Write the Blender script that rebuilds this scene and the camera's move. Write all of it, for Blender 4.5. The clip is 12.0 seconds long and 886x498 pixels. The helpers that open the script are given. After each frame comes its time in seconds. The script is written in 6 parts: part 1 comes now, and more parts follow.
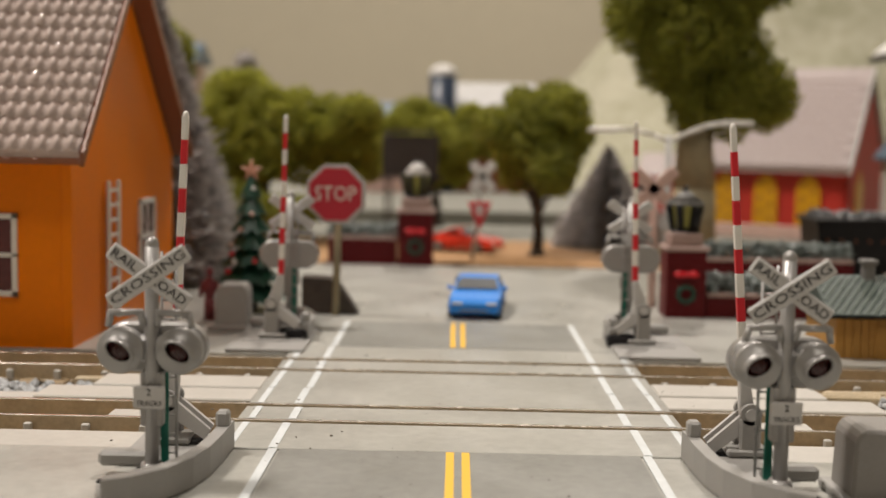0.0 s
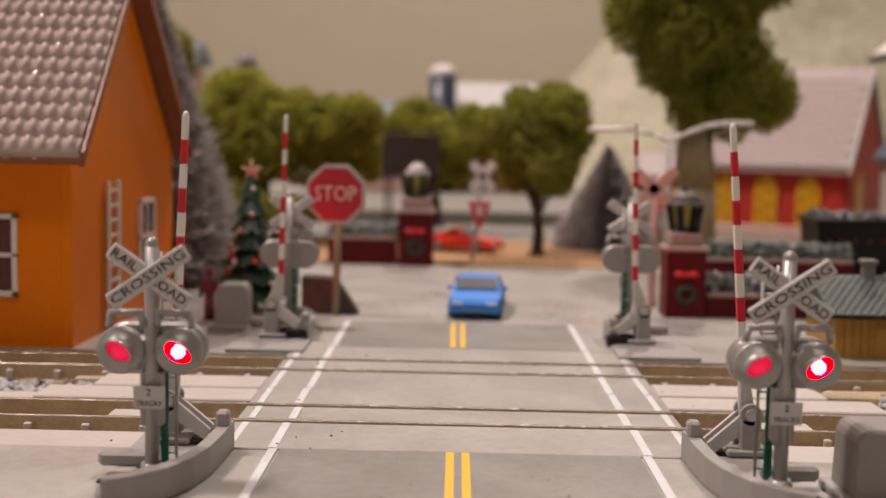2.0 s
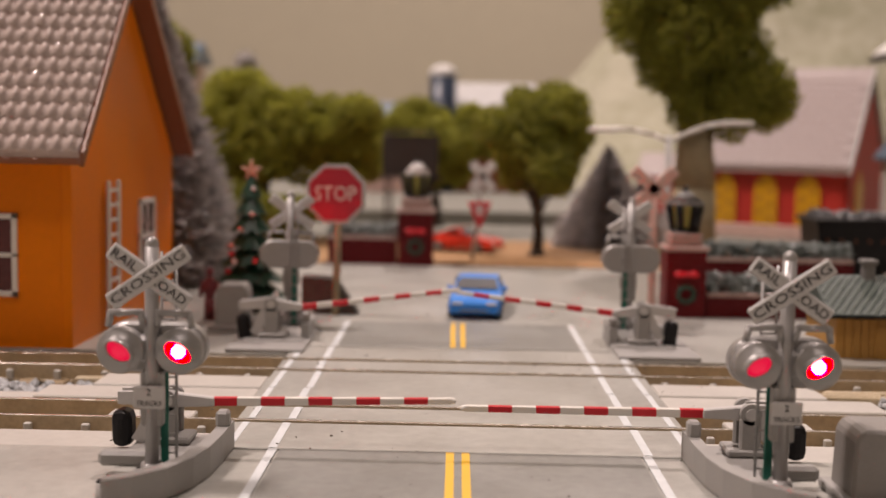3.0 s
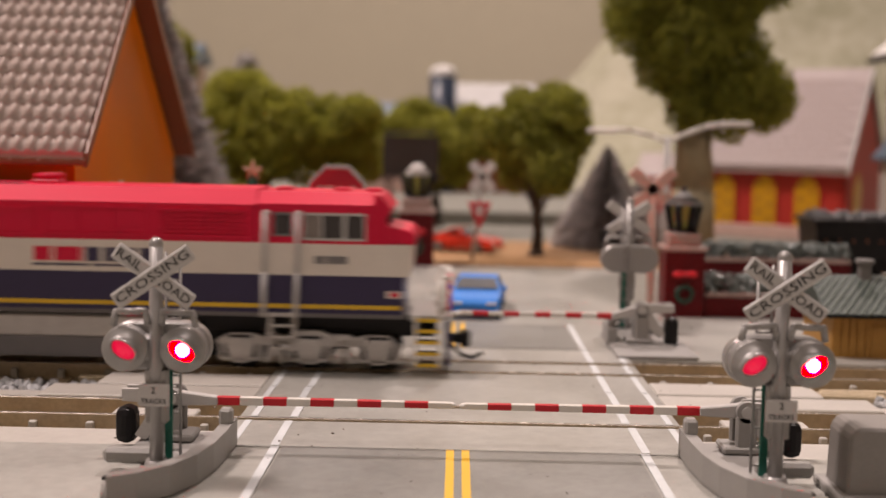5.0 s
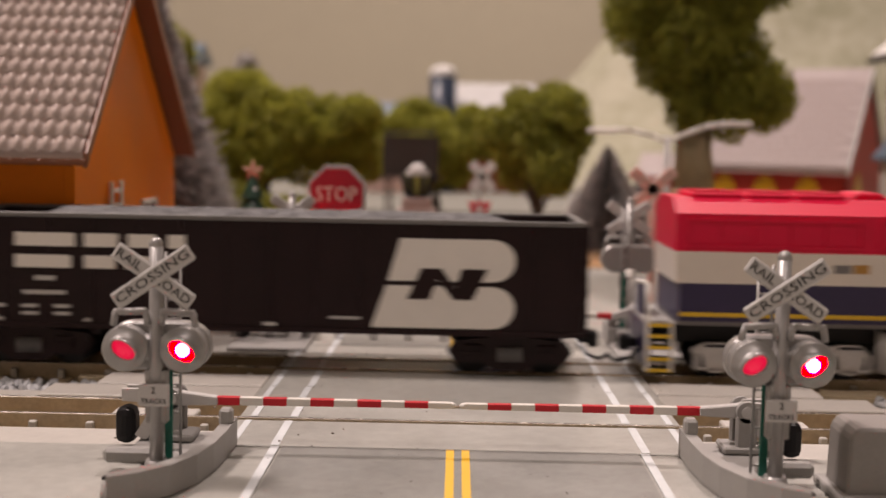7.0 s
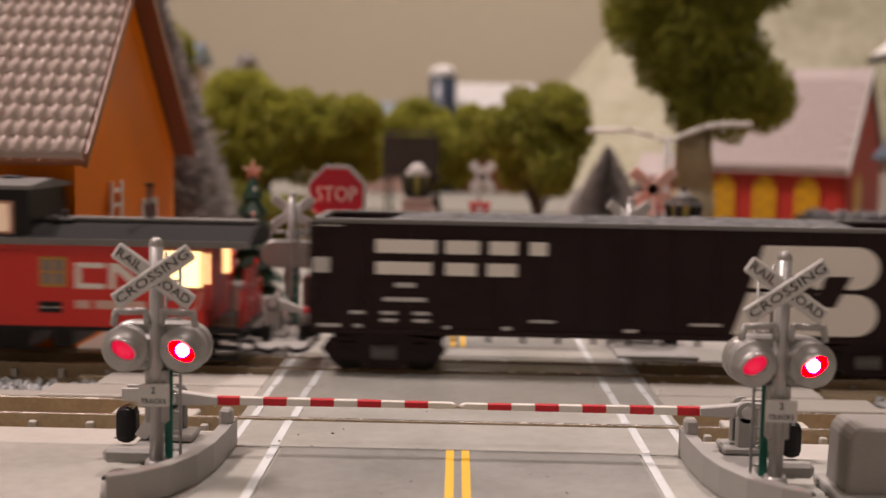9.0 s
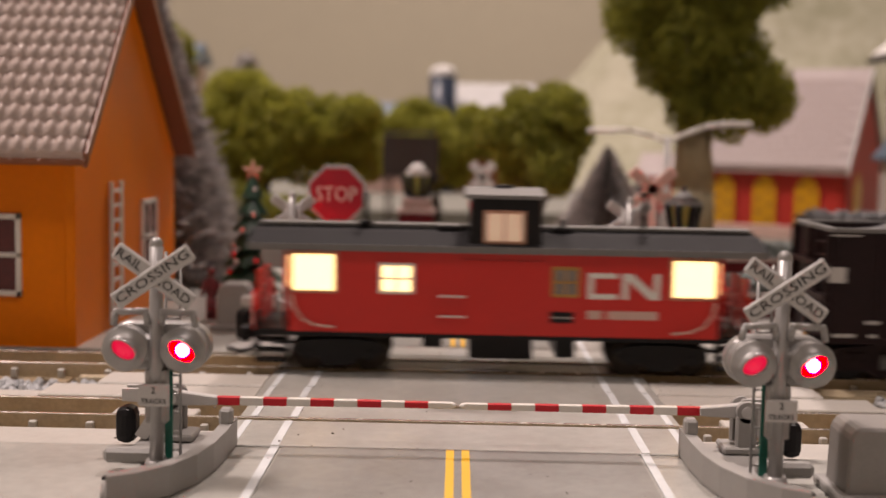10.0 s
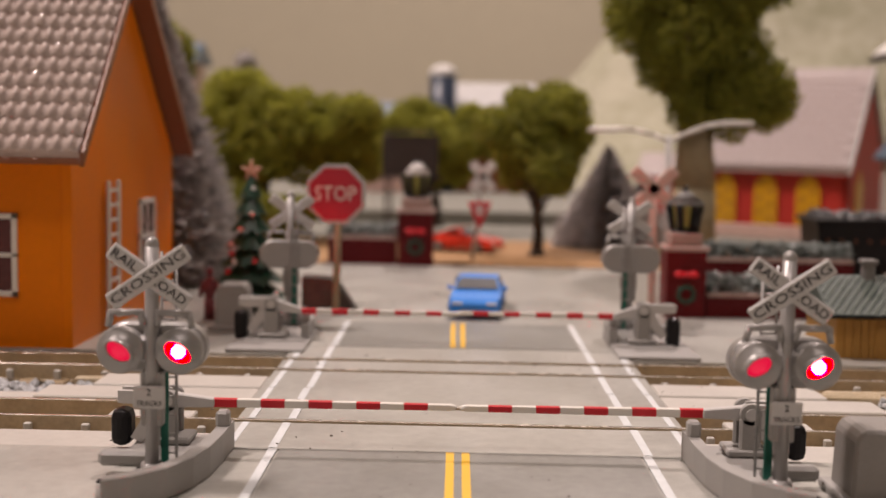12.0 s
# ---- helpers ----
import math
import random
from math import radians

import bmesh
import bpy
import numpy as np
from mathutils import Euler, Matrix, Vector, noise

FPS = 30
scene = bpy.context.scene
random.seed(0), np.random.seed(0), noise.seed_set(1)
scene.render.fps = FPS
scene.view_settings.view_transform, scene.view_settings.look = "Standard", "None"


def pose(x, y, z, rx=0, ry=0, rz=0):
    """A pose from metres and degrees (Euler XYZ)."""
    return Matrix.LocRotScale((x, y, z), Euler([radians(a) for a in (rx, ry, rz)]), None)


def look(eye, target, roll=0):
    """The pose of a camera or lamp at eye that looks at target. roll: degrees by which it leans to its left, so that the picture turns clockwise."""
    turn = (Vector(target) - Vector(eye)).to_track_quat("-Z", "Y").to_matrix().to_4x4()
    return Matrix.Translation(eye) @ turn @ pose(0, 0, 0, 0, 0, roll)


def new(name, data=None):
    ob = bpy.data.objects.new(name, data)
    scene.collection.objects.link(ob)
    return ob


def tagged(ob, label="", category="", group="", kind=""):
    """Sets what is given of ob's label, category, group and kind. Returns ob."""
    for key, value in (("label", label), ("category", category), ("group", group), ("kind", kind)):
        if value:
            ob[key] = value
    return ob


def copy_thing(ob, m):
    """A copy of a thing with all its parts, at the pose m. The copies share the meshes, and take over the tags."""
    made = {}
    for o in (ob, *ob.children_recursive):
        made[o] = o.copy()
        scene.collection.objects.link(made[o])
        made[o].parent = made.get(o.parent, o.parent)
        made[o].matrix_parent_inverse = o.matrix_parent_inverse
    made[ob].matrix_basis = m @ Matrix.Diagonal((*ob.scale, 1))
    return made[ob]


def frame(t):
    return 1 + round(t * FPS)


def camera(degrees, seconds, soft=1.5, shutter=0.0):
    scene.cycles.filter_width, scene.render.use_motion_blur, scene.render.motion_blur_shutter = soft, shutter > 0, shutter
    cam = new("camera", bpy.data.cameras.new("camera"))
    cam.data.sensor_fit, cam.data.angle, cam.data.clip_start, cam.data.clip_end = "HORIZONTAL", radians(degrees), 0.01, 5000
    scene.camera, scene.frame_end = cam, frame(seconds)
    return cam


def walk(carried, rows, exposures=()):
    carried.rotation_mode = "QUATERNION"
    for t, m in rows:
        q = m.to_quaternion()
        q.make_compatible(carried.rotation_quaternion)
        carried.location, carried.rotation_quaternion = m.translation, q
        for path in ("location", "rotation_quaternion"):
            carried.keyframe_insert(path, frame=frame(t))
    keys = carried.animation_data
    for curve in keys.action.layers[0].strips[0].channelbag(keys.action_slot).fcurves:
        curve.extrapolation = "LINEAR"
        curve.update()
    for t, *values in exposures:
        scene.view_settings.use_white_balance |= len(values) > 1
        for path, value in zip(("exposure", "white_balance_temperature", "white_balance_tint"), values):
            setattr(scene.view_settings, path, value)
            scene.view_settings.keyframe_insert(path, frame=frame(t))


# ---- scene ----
# N-scale model railway; helper lengths are in millimetres.
MM = 0.001
cam = camera(40.14, 12.0, soft=1.5, shutter=0.5)
cam.data.dof.use_dof = True
cam.data.dof.focus_distance = 0.146
cam.data.dof.aperture_fstop = 28


def eye_pose(x, y, z, pitch, yaw, roll):
    p, w = radians(pitch), radians(yaw)
    e = Vector((x * MM, y * MM, z * MM))
    way = Vector((-math.sin(w) * math.cos(p), math.cos(w) * math.cos(p), -math.sin(p)))
    return look(e, e + way, roll)


NEAR = eye_pose(-0.41, -152.8, 35.8, 5.34, 0.609, 1.107)
FAR = eye_pose(-0.41, -154.6, 35.97, 5.34, 0.609, 1.107)
walk(cam, [(0, NEAR), (3.2, NEAR), (4.7, FAR), (11.0, FAR), (11.25, NEAR), (12, NEAR)],
     exposures=[(0, -0.54, 6600, 12), (0.58, -0.54, 6600, 12), (0.7, -0.65, 6900, 27), (12, -0.65, 6900, 27)])


# ---- builders ----
def part(name, bm, material, parent=None, label=""):
    me = bpy.data.meshes.new(name)
    bm.normal_update()
    bm.to_mesh(me)
    bm.free()
    for m in (material if isinstance(material, (list, tuple)) else [material]):
        me.materials.append(m)
    ob = new(name, me)
    if parent is not None:
        ob.parent = parent
    if label:
        ob["label"] = label
    return ob


def thing(name, label, category, at=(0, 0, 0), rz=0, group="", kind=""):
    e = new(name)
    e.empty_display_size = 0.005
    e.matrix_basis = pose(at[0] * MM, at[1] * MM, at[2] * MM, 0, 0, rz)
    return tagged(e, label, category, group, kind)


def B(bm, x0, x1, y0, y1, z0, z1, bevel=0.0, mi=0, m=None, seg=1):
    """A box between the limits, in mm, its edges rounded by bevel."""
    r = bmesh.ops.create_cube(bm, size=1)
    vs = r["verts"]
    for v in vs:
        v.co = Vector((((x0 + x1) / 2 + v.co.x * (x1 - x0)) * MM, ((y0 + y1) / 2 + v.co.y * (y1 - y0)) * MM,
                       ((z0 + z1) / 2 + v.co.z * (z1 - z0)) * MM))
    fs = set(f for v in vs for f in v.link_faces)
    if bevel:
        es = list({e for v in vs for e in v.link_edges})
        r = bmesh.ops.bevel(bm, geom=es, offset=bevel * MM, segments=seg, affect="EDGES", profile=0.5)
        fs = set(r["faces"]) | {f for f in fs if f.is_valid}
        vs = list({v for f in fs for v in f.verts})
    for f in fs:
        f.material_index = mi
    if m is not None:
        bmesh.ops.transform(bm, matrix=m, verts=vs)
    return bm


def C(bm, p0, p1, r0, r1=None, n=12, mi=0, caps=True, smooth=True):
    """A cylinder or cone from p0 to p1, in mm."""
    r1 = r0 if r1 is None else r1
    p0, p1 = Vector(p0) * MM, Vector(p1) * MM
    d = p1 - p0
    r = bmesh.ops.create_cone(bm, cap_ends=caps, segments=n, radius1=r0 * MM, radius2=r1 * MM, depth=d.length)
    m = Matrix.Translation((p0 + p1) / 2) @ d.to_track_quat("Z", "Y").to_matrix().to_4x4()
    bmesh.ops.transform(bm, matrix=m, verts=r["verts"])
    for f in {f for v in r["verts"] for f in v.link_faces}:
        f.material_index = mi
        f.smooth = smooth and len(f.verts) == 4
    return bm


def S(bm, c, rx, ry=None, rz=None, u=14, v=9, mi=0):
    """An ellipsoid, in mm."""
    ry, rz = ry or rx, rz or rx
    r = bmesh.ops.create_uvsphere(bm, u_segments=u, v_segments=v, radius=1)
    for k in r["verts"]:
        k.co = Vector(((c[0] + k.co.x * rx) * MM, (c[1] + k.co.y * ry) * MM, (c[2] + k.co.z * rz) * MM))
    for f in {f for k in r["verts"] for f in k.link_faces}:
        f.material_index = mi
        f.smooth = True
    return bm


def prism(bm, pts, d0, d1, axis="y", mi=0, bevel=0.0):
    """A polygon of points (a, b) drawn out along an axis: for y they are (x, z), for x (y, z), for z (x, y)."""
    def co(a, b, d):
        return Vector({"y": (a, d, b), "x": (d, a, b), "z": (a, b, d)}[axis]) * MM
    lo = [bm.verts.new(co(a, b, d0)) for a, b in pts]
    hi = [bm.verts.new(co(a, b, d1)) for a, b in pts]
    fs = [bm.faces.new(lo), bm.faces.new(hi[::-1])]
    n = len(pts)
    for i in range(n):
        fs.append(bm.faces.new((lo[i], hi[i], hi[(i + 1) % n], lo[(i + 1) % n])))
    for f in fs:
        f.material_index = mi
    bmesh.ops.recalc_face_normals(bm, faces=fs)
    if bevel:
        es = list({e for f in fs for e in f.edges})
        r = bmesh.ops.bevel(bm, geom=es, offset=bevel * MM, segments=1, affect="EDGES", profile=0.5)
        for f in r["faces"]:
            f.material_index = mi
    return bm


def sweep(bm, pts, r, n=8, mi=0):
    """A round bar through points, in mm."""
    for a, b in zip(pts, pts[1:]):
        C(bm, a, b, r, n=n, mi=mi)
    for p in pts[1:-1]:
        S(bm, p, r, u=n, v=6, mi=mi)
    return bm


def new_bm():
    return bmesh.new()


def lettering(name, text, size, material, parent, m, label="", width=None):
    """Raised writing, size in mm, centred at the pose m."""
    cu = bpy.data.curves.new(name, "FONT")
    cu.body, cu.size, cu.extrude, cu.align_x, cu.align_y = text, size * MM, 0.04 * MM, "CENTER", "CENTER"
    cu.resolution_u = 2
    tmp = new(name, cu)
    bpy.context.view_layer.update()
    me = bpy.data.meshes.new_from_object(tmp.evaluated_get(bpy.context.evaluated_depsgraph_get()))
    bpy.data.objects.remove(tmp)
    if width:
        xs = [v.co.x for v in me.vertices]
        k = width * MM / (max(xs) - min(xs))
        for v in me.vertices:
            v.co.x *= k
    me.transform(m)
    me.materials.clear()
    me.materials.append(material)
    ob = new(name, me)
    ob.parent = parent
    if label:
        ob["label"] = label
    return ob


# ---- materials ----
def mat(name, col, rough=0.5, metal=0.0, vary=0.15, scale=400.0, bump=0.0, bscale=3000.0, col2=None, emit=None, power=0.0,
        coat=0.0, island=0.0, spec=0.5):
    """A painted or moulded surface: two scales of colour variation, fine relief and uneven gloss."""
    ma = bpy.data.materials.new(name)
    ma.use_nodes = True
    nt = ma.node_tree
    bs = nt.nodes["Principled BSDF"]
    bs.inputs["Roughness"].default_value, bs.inputs["Metallic"].default_value = rough, metal
    bs.inputs["Coat Weight"].default_value = coat
    bs.inputs["Specular IOR Level"].default_value = spec
    tc = nt.nodes.new("ShaderNodeTexCoord")
    big, fine = nt.nodes.new("ShaderNodeTexNoise"), nt.nodes.new("ShaderNodeTexNoise")
    for nd, s in ((big, scale), (fine, scale * 9)):
        nd.inputs["Scale"].default_value = s
        nd.inputs["Detail"].default_value = 4
        nt.links.new(tc.outputs["Object"], nd.inputs["Vector"])
    add = nt.nodes.new("ShaderNodeMath")
    add.operation = "MULTIPLY_ADD"
    nt.links.new(fine.outputs["Fac"], add.inputs[0])
    add.inputs[1].default_value = 0.45
    mul = nt.nodes.new("ShaderNodeMath")
    mul.operation = "MULTIPLY"
    mul.inputs[1].default_value = 0.55
    nt.links.new(big.outputs["Fac"], mul.inputs[0])
    nt.links.new(mul.outputs[0], add.inputs[2])
    last = add
    if island:
        ge = nt.nodes.new("ShaderNodeNewGeometry")
        a2 = nt.nodes.new("ShaderNodeMath")
        a2.operation = "MULTIPLY_ADD"
        nt.links.new(ge.outputs["Random Per Island"], a2.inputs[0])
        a2.inputs[1].default_value = island
        nt.links.new(add.outputs[0], a2.inputs[2])
        last = a2
    ramp = nt.nodes.new("ShaderNodeValToRGB")
    c2 = col2 or tuple(min(1, c * (1 + vary)) for c in col)
    c1 = col if col2 else tuple(c * (1 - vary) for c in col)
    ramp.color_ramp.elements[0].position, ramp.color_ramp.elements[1].position = 0.3, 0.7 + island * 0.8
    ramp.color_ramp.elements[0].color, ramp.color_ramp.elements[1].color = (*c1, 1), (*c2, 1)
    nt.links.new(last.outputs[0], ramp.inputs["Fac"])
    nt.links.new(ramp.outputs["Color"], bs.inputs["Base Color"])
    rr = nt.nodes.new("ShaderNodeMapRange")
    rr.inputs["To Min"].default_value, rr.inputs["To Max"].default_value = max(0.02, rough - 0.1), min(1, rough + 0.1)
    nt.links.new(big.outputs["Fac"], rr.inputs["Value"])
    nt.links.new(rr.outputs[0], bs.inputs["Roughness"])
    if bump:
        bn = nt.nodes.new("ShaderNodeTexNoise")
        bn.inputs["Scale"].default_value = bscale
        nt.links.new(tc.outputs["Object"], bn.inputs["Vector"])
        bu = nt.nodes.new("ShaderNodeBump")
        bu.inputs["Strength"].default_value = bump
        bu.inputs["Distance"].default_value = 0.0003
        nt.links.new(bn.outputs["Fac"], bu.inputs["Height"])
        nt.links.new(bu.outputs["Normal"], bs.inputs["Normal"])
    if emit:
        bs.inputs["Emission Color"].default_value = (*emit, 1)
        bs.inputs["Emission Strength"].default_value = power
    return ma

# ---- light: a closed room, ceiling lamps over the layout and an added front fill ----
world = bpy.data.worlds.new("room_air")
scene.world = world
world.use_nodes = True
world.node_tree.nodes["Background"].inputs[0].default_value = (0.9, 0.8, 0.65, 1)
world.node_tree.nodes["Background"].inputs[1].default_value = 0.0


def overhead_light(name, at, size, watts, col):
    li = bpy.data.lights.new(name, "AREA")
    li.shape, li.size, li.energy, li.color = "DISK", size, watts, col
    ob = new(name, li)
    ob.matrix_basis = look(at, (at[0], at[1], 0))
    return ob


overhead_light("ceiling_or_fill_lamp", (0.32, 1.5, 1.86), 0.16, 58, (1.0, 0.935, 0.85))
# Set where the house roof tiles mirror it; its power lifts that slope.
overhead_light("ceiling_or_fill_lamp", (-0.95, 0.1, 1.9), 0.34, 66, (1.0, 0.935, 0.85))
# Front fill added to brighten camera-facing sides; no lamp is known there.
overhead_light("ceiling_or_fill_lamp", (0.15, -0.95, 1.9), 0.5, 15, (1.0, 0.935, 0.85))

WARM_GREY = mat("moulded_grey_plastic", (0.31, 0.30, 0.285), 0.45, vary=0.06, bump=0.08)
PALE_GREY = mat("pale_grey_plastic", (0.50, 0.485, 0.47), 0.4, vary=0.05)
DARK_GREY = mat("dark_grey_plastic", (0.16, 0.155, 0.15), 0.5, vary=0.1)
SILVER = mat("silver_paint", (0.33, 0.32, 0.31), 0.34, metal=0.3, vary=0.08, bump=0.05)
CONCRETE = mat("concrete_plate", (0.375, 0.37, 0.34), 0.31, vary=0.2, scale=70, bump=0.15, bscale=5000)
CONCRETE_LIGHT = mat("light_concrete_plate", (0.46, 0.435, 0.395), 0.5, vary=0.08, scale=120, bump=0.12, bscale=4000)
FAR_ROAD = mat("dull_grey_green_road", (0.19, 0.185, 0.155), 0.7, vary=0.2, scale=30, bump=0.2)
ASPHALT = mat("grey_asphalt_decal", (0.235, 0.235, 0.22), 0.36, vary=0.22, scale=80, bump=0.15, bscale=6000)
LAYOUT_TOP = mat("painted_layout_board", (0.38, 0.355, 0.31), 0.6, vary=0.12, scale=25, bump=0.1)
WHITE_LINE = mat("white_road_paint", (0.60, 0.63, 0.64), 0.45, vary=0.12, scale=500)
YELLOW_LINE = mat("yellow_road_paint", (0.78, 0.45, 0.02), 0.45, vary=0.08, scale=900)
RAIL = mat("brass_rail", (0.46, 0.36, 0.235), 0.4, metal=0.15, vary=0.2, scale=200)
RAIL_TOP = mat("polished_rail_head", (0.66, 0.61, 0.55), 0.26, metal=0.85, vary=0.12, scale=300)
TIE = mat("brown_sleeper", (0.30, 0.215, 0.12), 0.6, vary=0.3, scale=300, bump=0.2)
TIMBER = mat("tan_timber", (0.48, 0.385, 0.25), 0.55, vary=0.2, scale=250, bump=0.15)
STONE = mat("ballast_stone", (0.42, 0.43, 0.44), 0.8, vary=0.3, island=0.5, scale=500, bump=0.3)
EARTH = mat("orange_brown_earth", (0.36, 0.2, 0.09), 0.9, vary=0.25, scale=60, bump=0.5)
WALL = mat("tan_wall_paint", (0.345, 0.31, 0.235), 0.85, vary=0.03, scale=3)
CEILING = mat("white_ceiling_paint", (0.34, 0.32, 0.29), 0.9, vary=0.03, scale=3)
HILL = mat("plaster_hill", (0.19, 0.185, 0.105), 0.95, scale=14, bump=0.5, bscale=80, col2=(0.43, 0.405, 0.315))
ORANGE = mat("orange_plastic_siding", (0.84, 0.21, 0.002), 0.42, vary=0.07, scale=100, spec=0.16)
ROOFTILE = mat("brown_roof_plastic", (0.60, 0.485, 0.445), 0.22, vary=0.2, scale=300, coat=0.7, bump=0.12, bscale=2600)
TRIM_BROWN = mat("brown_trim_plastic", (0.23, 0.075, 0.03), 0.4, vary=0.12)
WHITE = mat("white_plastic", (0.75, 0.72, 0.67), 0.4, vary=0.04)
ROOF_BLACK = mat("matt_black_roof", (0.016, 0.015, 0.016), 0.72, vary=0.3, spec=0.15)
BLACK = mat("black_plastic", (0.011, 0.010, 0.011), 0.38, vary=0.3, spec=0.22)
RED = mat("red_paint", (0.60, 0.012, 0.022), 0.38, vary=0.06)
SIGN_RED = mat("stop_sign_red", (0.50, 0.022, 0.045), 0.4, vary=0.05)
LOCO_RED = mat("loco_red_paint", (0.66, 0.004, 0.042), 0.5, vary=0.05, scale=200, spec=0.35)
LOCO_WHITE = mat("loco_white_paint", (0.70, 0.64, 0.57), 0.4, vary=0.04, scale=300)
LOCO_BLUE = mat("loco_navy_paint", (0.024, 0.016, 0.062), 0.4, vary=0.1, scale=200)
YELLOW = mat("yellow_paint", (0.70, 0.44, 0.02), 0.45, vary=0.06)
TRUCK_GREY = mat("truck_grey", (0.48, 0.455, 0.43), 0.45, vary=0.15, bump=0.1)
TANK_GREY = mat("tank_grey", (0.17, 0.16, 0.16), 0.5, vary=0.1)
# Reddish base: red light from the crossing lamps put into the black.
GONDOLA = mat("gondola_black_lamp_tint", (0.017, 0.007, 0.008), 0.36, vary=0.3, scale=120, spec=0.2)
COAL = mat("coal_load", (0.085, 0.085, 0.088), 0.6, scale=900, col2=(0.20, 0.20, 0.205), bump=0.4, bscale=2500)
CAB_RED = mat("caboose_red", (0.60, 0.022, 0.014), 0.4, vary=0.05, scale=200)
WINDOW_LIT = mat("lit_window", (0.8, 0.7, 0.5), 0.3, emit=(1.0, 0.68, 0.27), power=4.0)
WINDOW_WARM = mat("dim_lit_window", (0.6, 0.5, 0.4), 0.3, emit=(1.0, 0.65, 0.4), power=0.45)
WINDOW_GREY = mat("grey_glazing", (0.20, 0.17, 0.15), 0.15, vary=0.2)
GLASS_DARK = mat("dark_glazing", (0.03, 0.025, 0.025), 0.1, vary=0.2)
BULB_BRIGHT = mat("lit_lamp_core", (0.8, 0.1, 0.1), 0.3, emit=(1.0, 0.06, 0.075), power=60.0)
# Red ring stands for the halo round the core; its power throws red spill.
BULB_RED = mat("lit_red_lamp", (0.8, 0.02, 0.04), 0.3, emit=(1.0, 0.00007, 0.0002), power=420.0)
# Faint emission stands for the other lamp's red spill in an unlit bulb.
BULB_DIM = mat("spill_lit_red_lamp", (0.5, 0.02, 0.04), 0.3, emit=(1.0, 0.012, 0.07), power=1.0)
BULB_OFF = mat("unlit_red_lamp", (0.035, 0.004, 0.004), 0.25)
GREEN_STRIP = mat("teal_circuit_strip", (0.005, 0.16, 0.115), 0.4, vary=0.15)
BRICK = mat("dark_red_brick", (0.105, 0.007, 0.009), 0.5, spec=0.2, vary=0.25, scale=300, island=0.3)
SNOW = mat("snow_paint", (0.68, 0.66, 0.64), 0.6, vary=0.08, scale=300, bump=0.3)
HEDGE = mat("frosted_hedge", (0.02, 0.032, 0.03), 0.35, scale=700, island=0.6, col2=(0.22, 0.25, 0.24))
LEAF = mat("olive_foliage", (0.17, 0.18, 0.018), 0.7, scale=60, island=0.5, col2=(0.46, 0.46, 0.075))
LEAF_DARK = mat("olive_tree_foliage", (0.13, 0.14, 0.017), 0.7, scale=60, island=0.5, col2=(0.38, 0.38, 0.06))


def translucent(ma, share):
    """Thin flock lets part of the light through."""
    nt = ma.node_tree
    bs = nt.nodes["Principled BSDF"]
    tr, mx = nt.nodes.new("ShaderNodeBsdfTranslucent"), nt.nodes.new("ShaderNodeMixShader")
    mx.inputs[0].default_value = share
    nt.links.new(bs.inputs["Base Color"].links[0].from_socket, tr.inputs["Color"])
    nt.links.new(bs.outputs[0], mx.inputs[1])
    nt.links.new(tr.outputs[0], mx.inputs[2])
    nt.links.new(mx.outputs[0], nt.nodes["Material Output"].inputs["Surface"])


translucent(LEAF, 0.45)
translucent(LEAF_DARK, 0.45)
BARK = mat("dark_bark", (0.06, 0.045, 0.035), 0.85, vary=0.4, bump=0.5)
BARK_TAN = mat("tan_bark", (0.30, 0.25, 0.155), 0.85, vary=0.35, scale=120, bump=0.5)
FIR = mat("dark_bristle", (0.05, 0.046, 0.05), 0.6, scale=120, island=0.7, col2=(0.31, 0.285, 0.295))
FROST = mat("frosted_bristle_tip", (0.55, 0.52, 0.5), 0.6, vary=0.2)
FIR_GREEN = mat("glazed_green_fir", (0.006, 0.05, 0.03), 0.42, vary=0.4, scale=300, coat=0.1)
GOLD = mat("pinkish_gold", (0.5, 0.25, 0.16), 0.35, vary=0.2)
CAR_BLUE = mat("blue_car_paint", (0.0, 0.21, 0.72), 0.42, vary=0.06, coat=0.1)
CAR_RED = mat("red_car_paint", (0.75, 0.045, 0.02), 0.25, vary=0.06, coat=0.5)
CHURCH_RED = mat("church_red_plastic", (0.48, 0.03, 0.02), 0.5, vary=0.08)
CHURCH_ROOF = mat("frosted_rose_shingle", (0.37, 0.295, 0.28), 0.42, vary=0.14, scale=200)
AMBER = mat("amber_window", (0.55, 0.27, 0.008), 0.35, vary=0.1, emit=(1.0, 0.5, 0.02), power=0.06)
LAMP_GLASS = mat("lantern_glass", (0.20, 0.18, 0.04), 0.3, emit=(1.0, 0.85, 0.2), power=0.05)
BILLBOARD = mat("dark_brown_board", (0.045, 0.034, 0.03), 0.6, vary=0.15)
OCHRE = mat("ochre_boards", (0.42, 0.215, 0.045), 0.55, vary=0.15, scale=200)
GREEN_ROOF = mat("grey_green_metal_roof", (0.065, 0.085, 0.075), 0.35, vary=0.15, scale=200)
ROSE = mat("dull_rose_plastic", (0.36, 0.25, 0.22), 0.5, vary=0.1)
PINK = mat("pale_pink_plastic", (0.62, 0.42, 0.36), 0.5, vary=0.08)
CAR_GLASS = mat("tinted_car_glass", (0.05, 0.055, 0.06), 0.45, vary=0.2, spec=0.3)
DULL_SNOW = mat("dull_snow_paint", (0.46, 0.45, 0.44), 0.7, vary=0.1, scale=100)
CRUMB = mat("dark_crumb", (0.12, 0.10, 0.08), 0.8, vary=0.5, island=0.5)
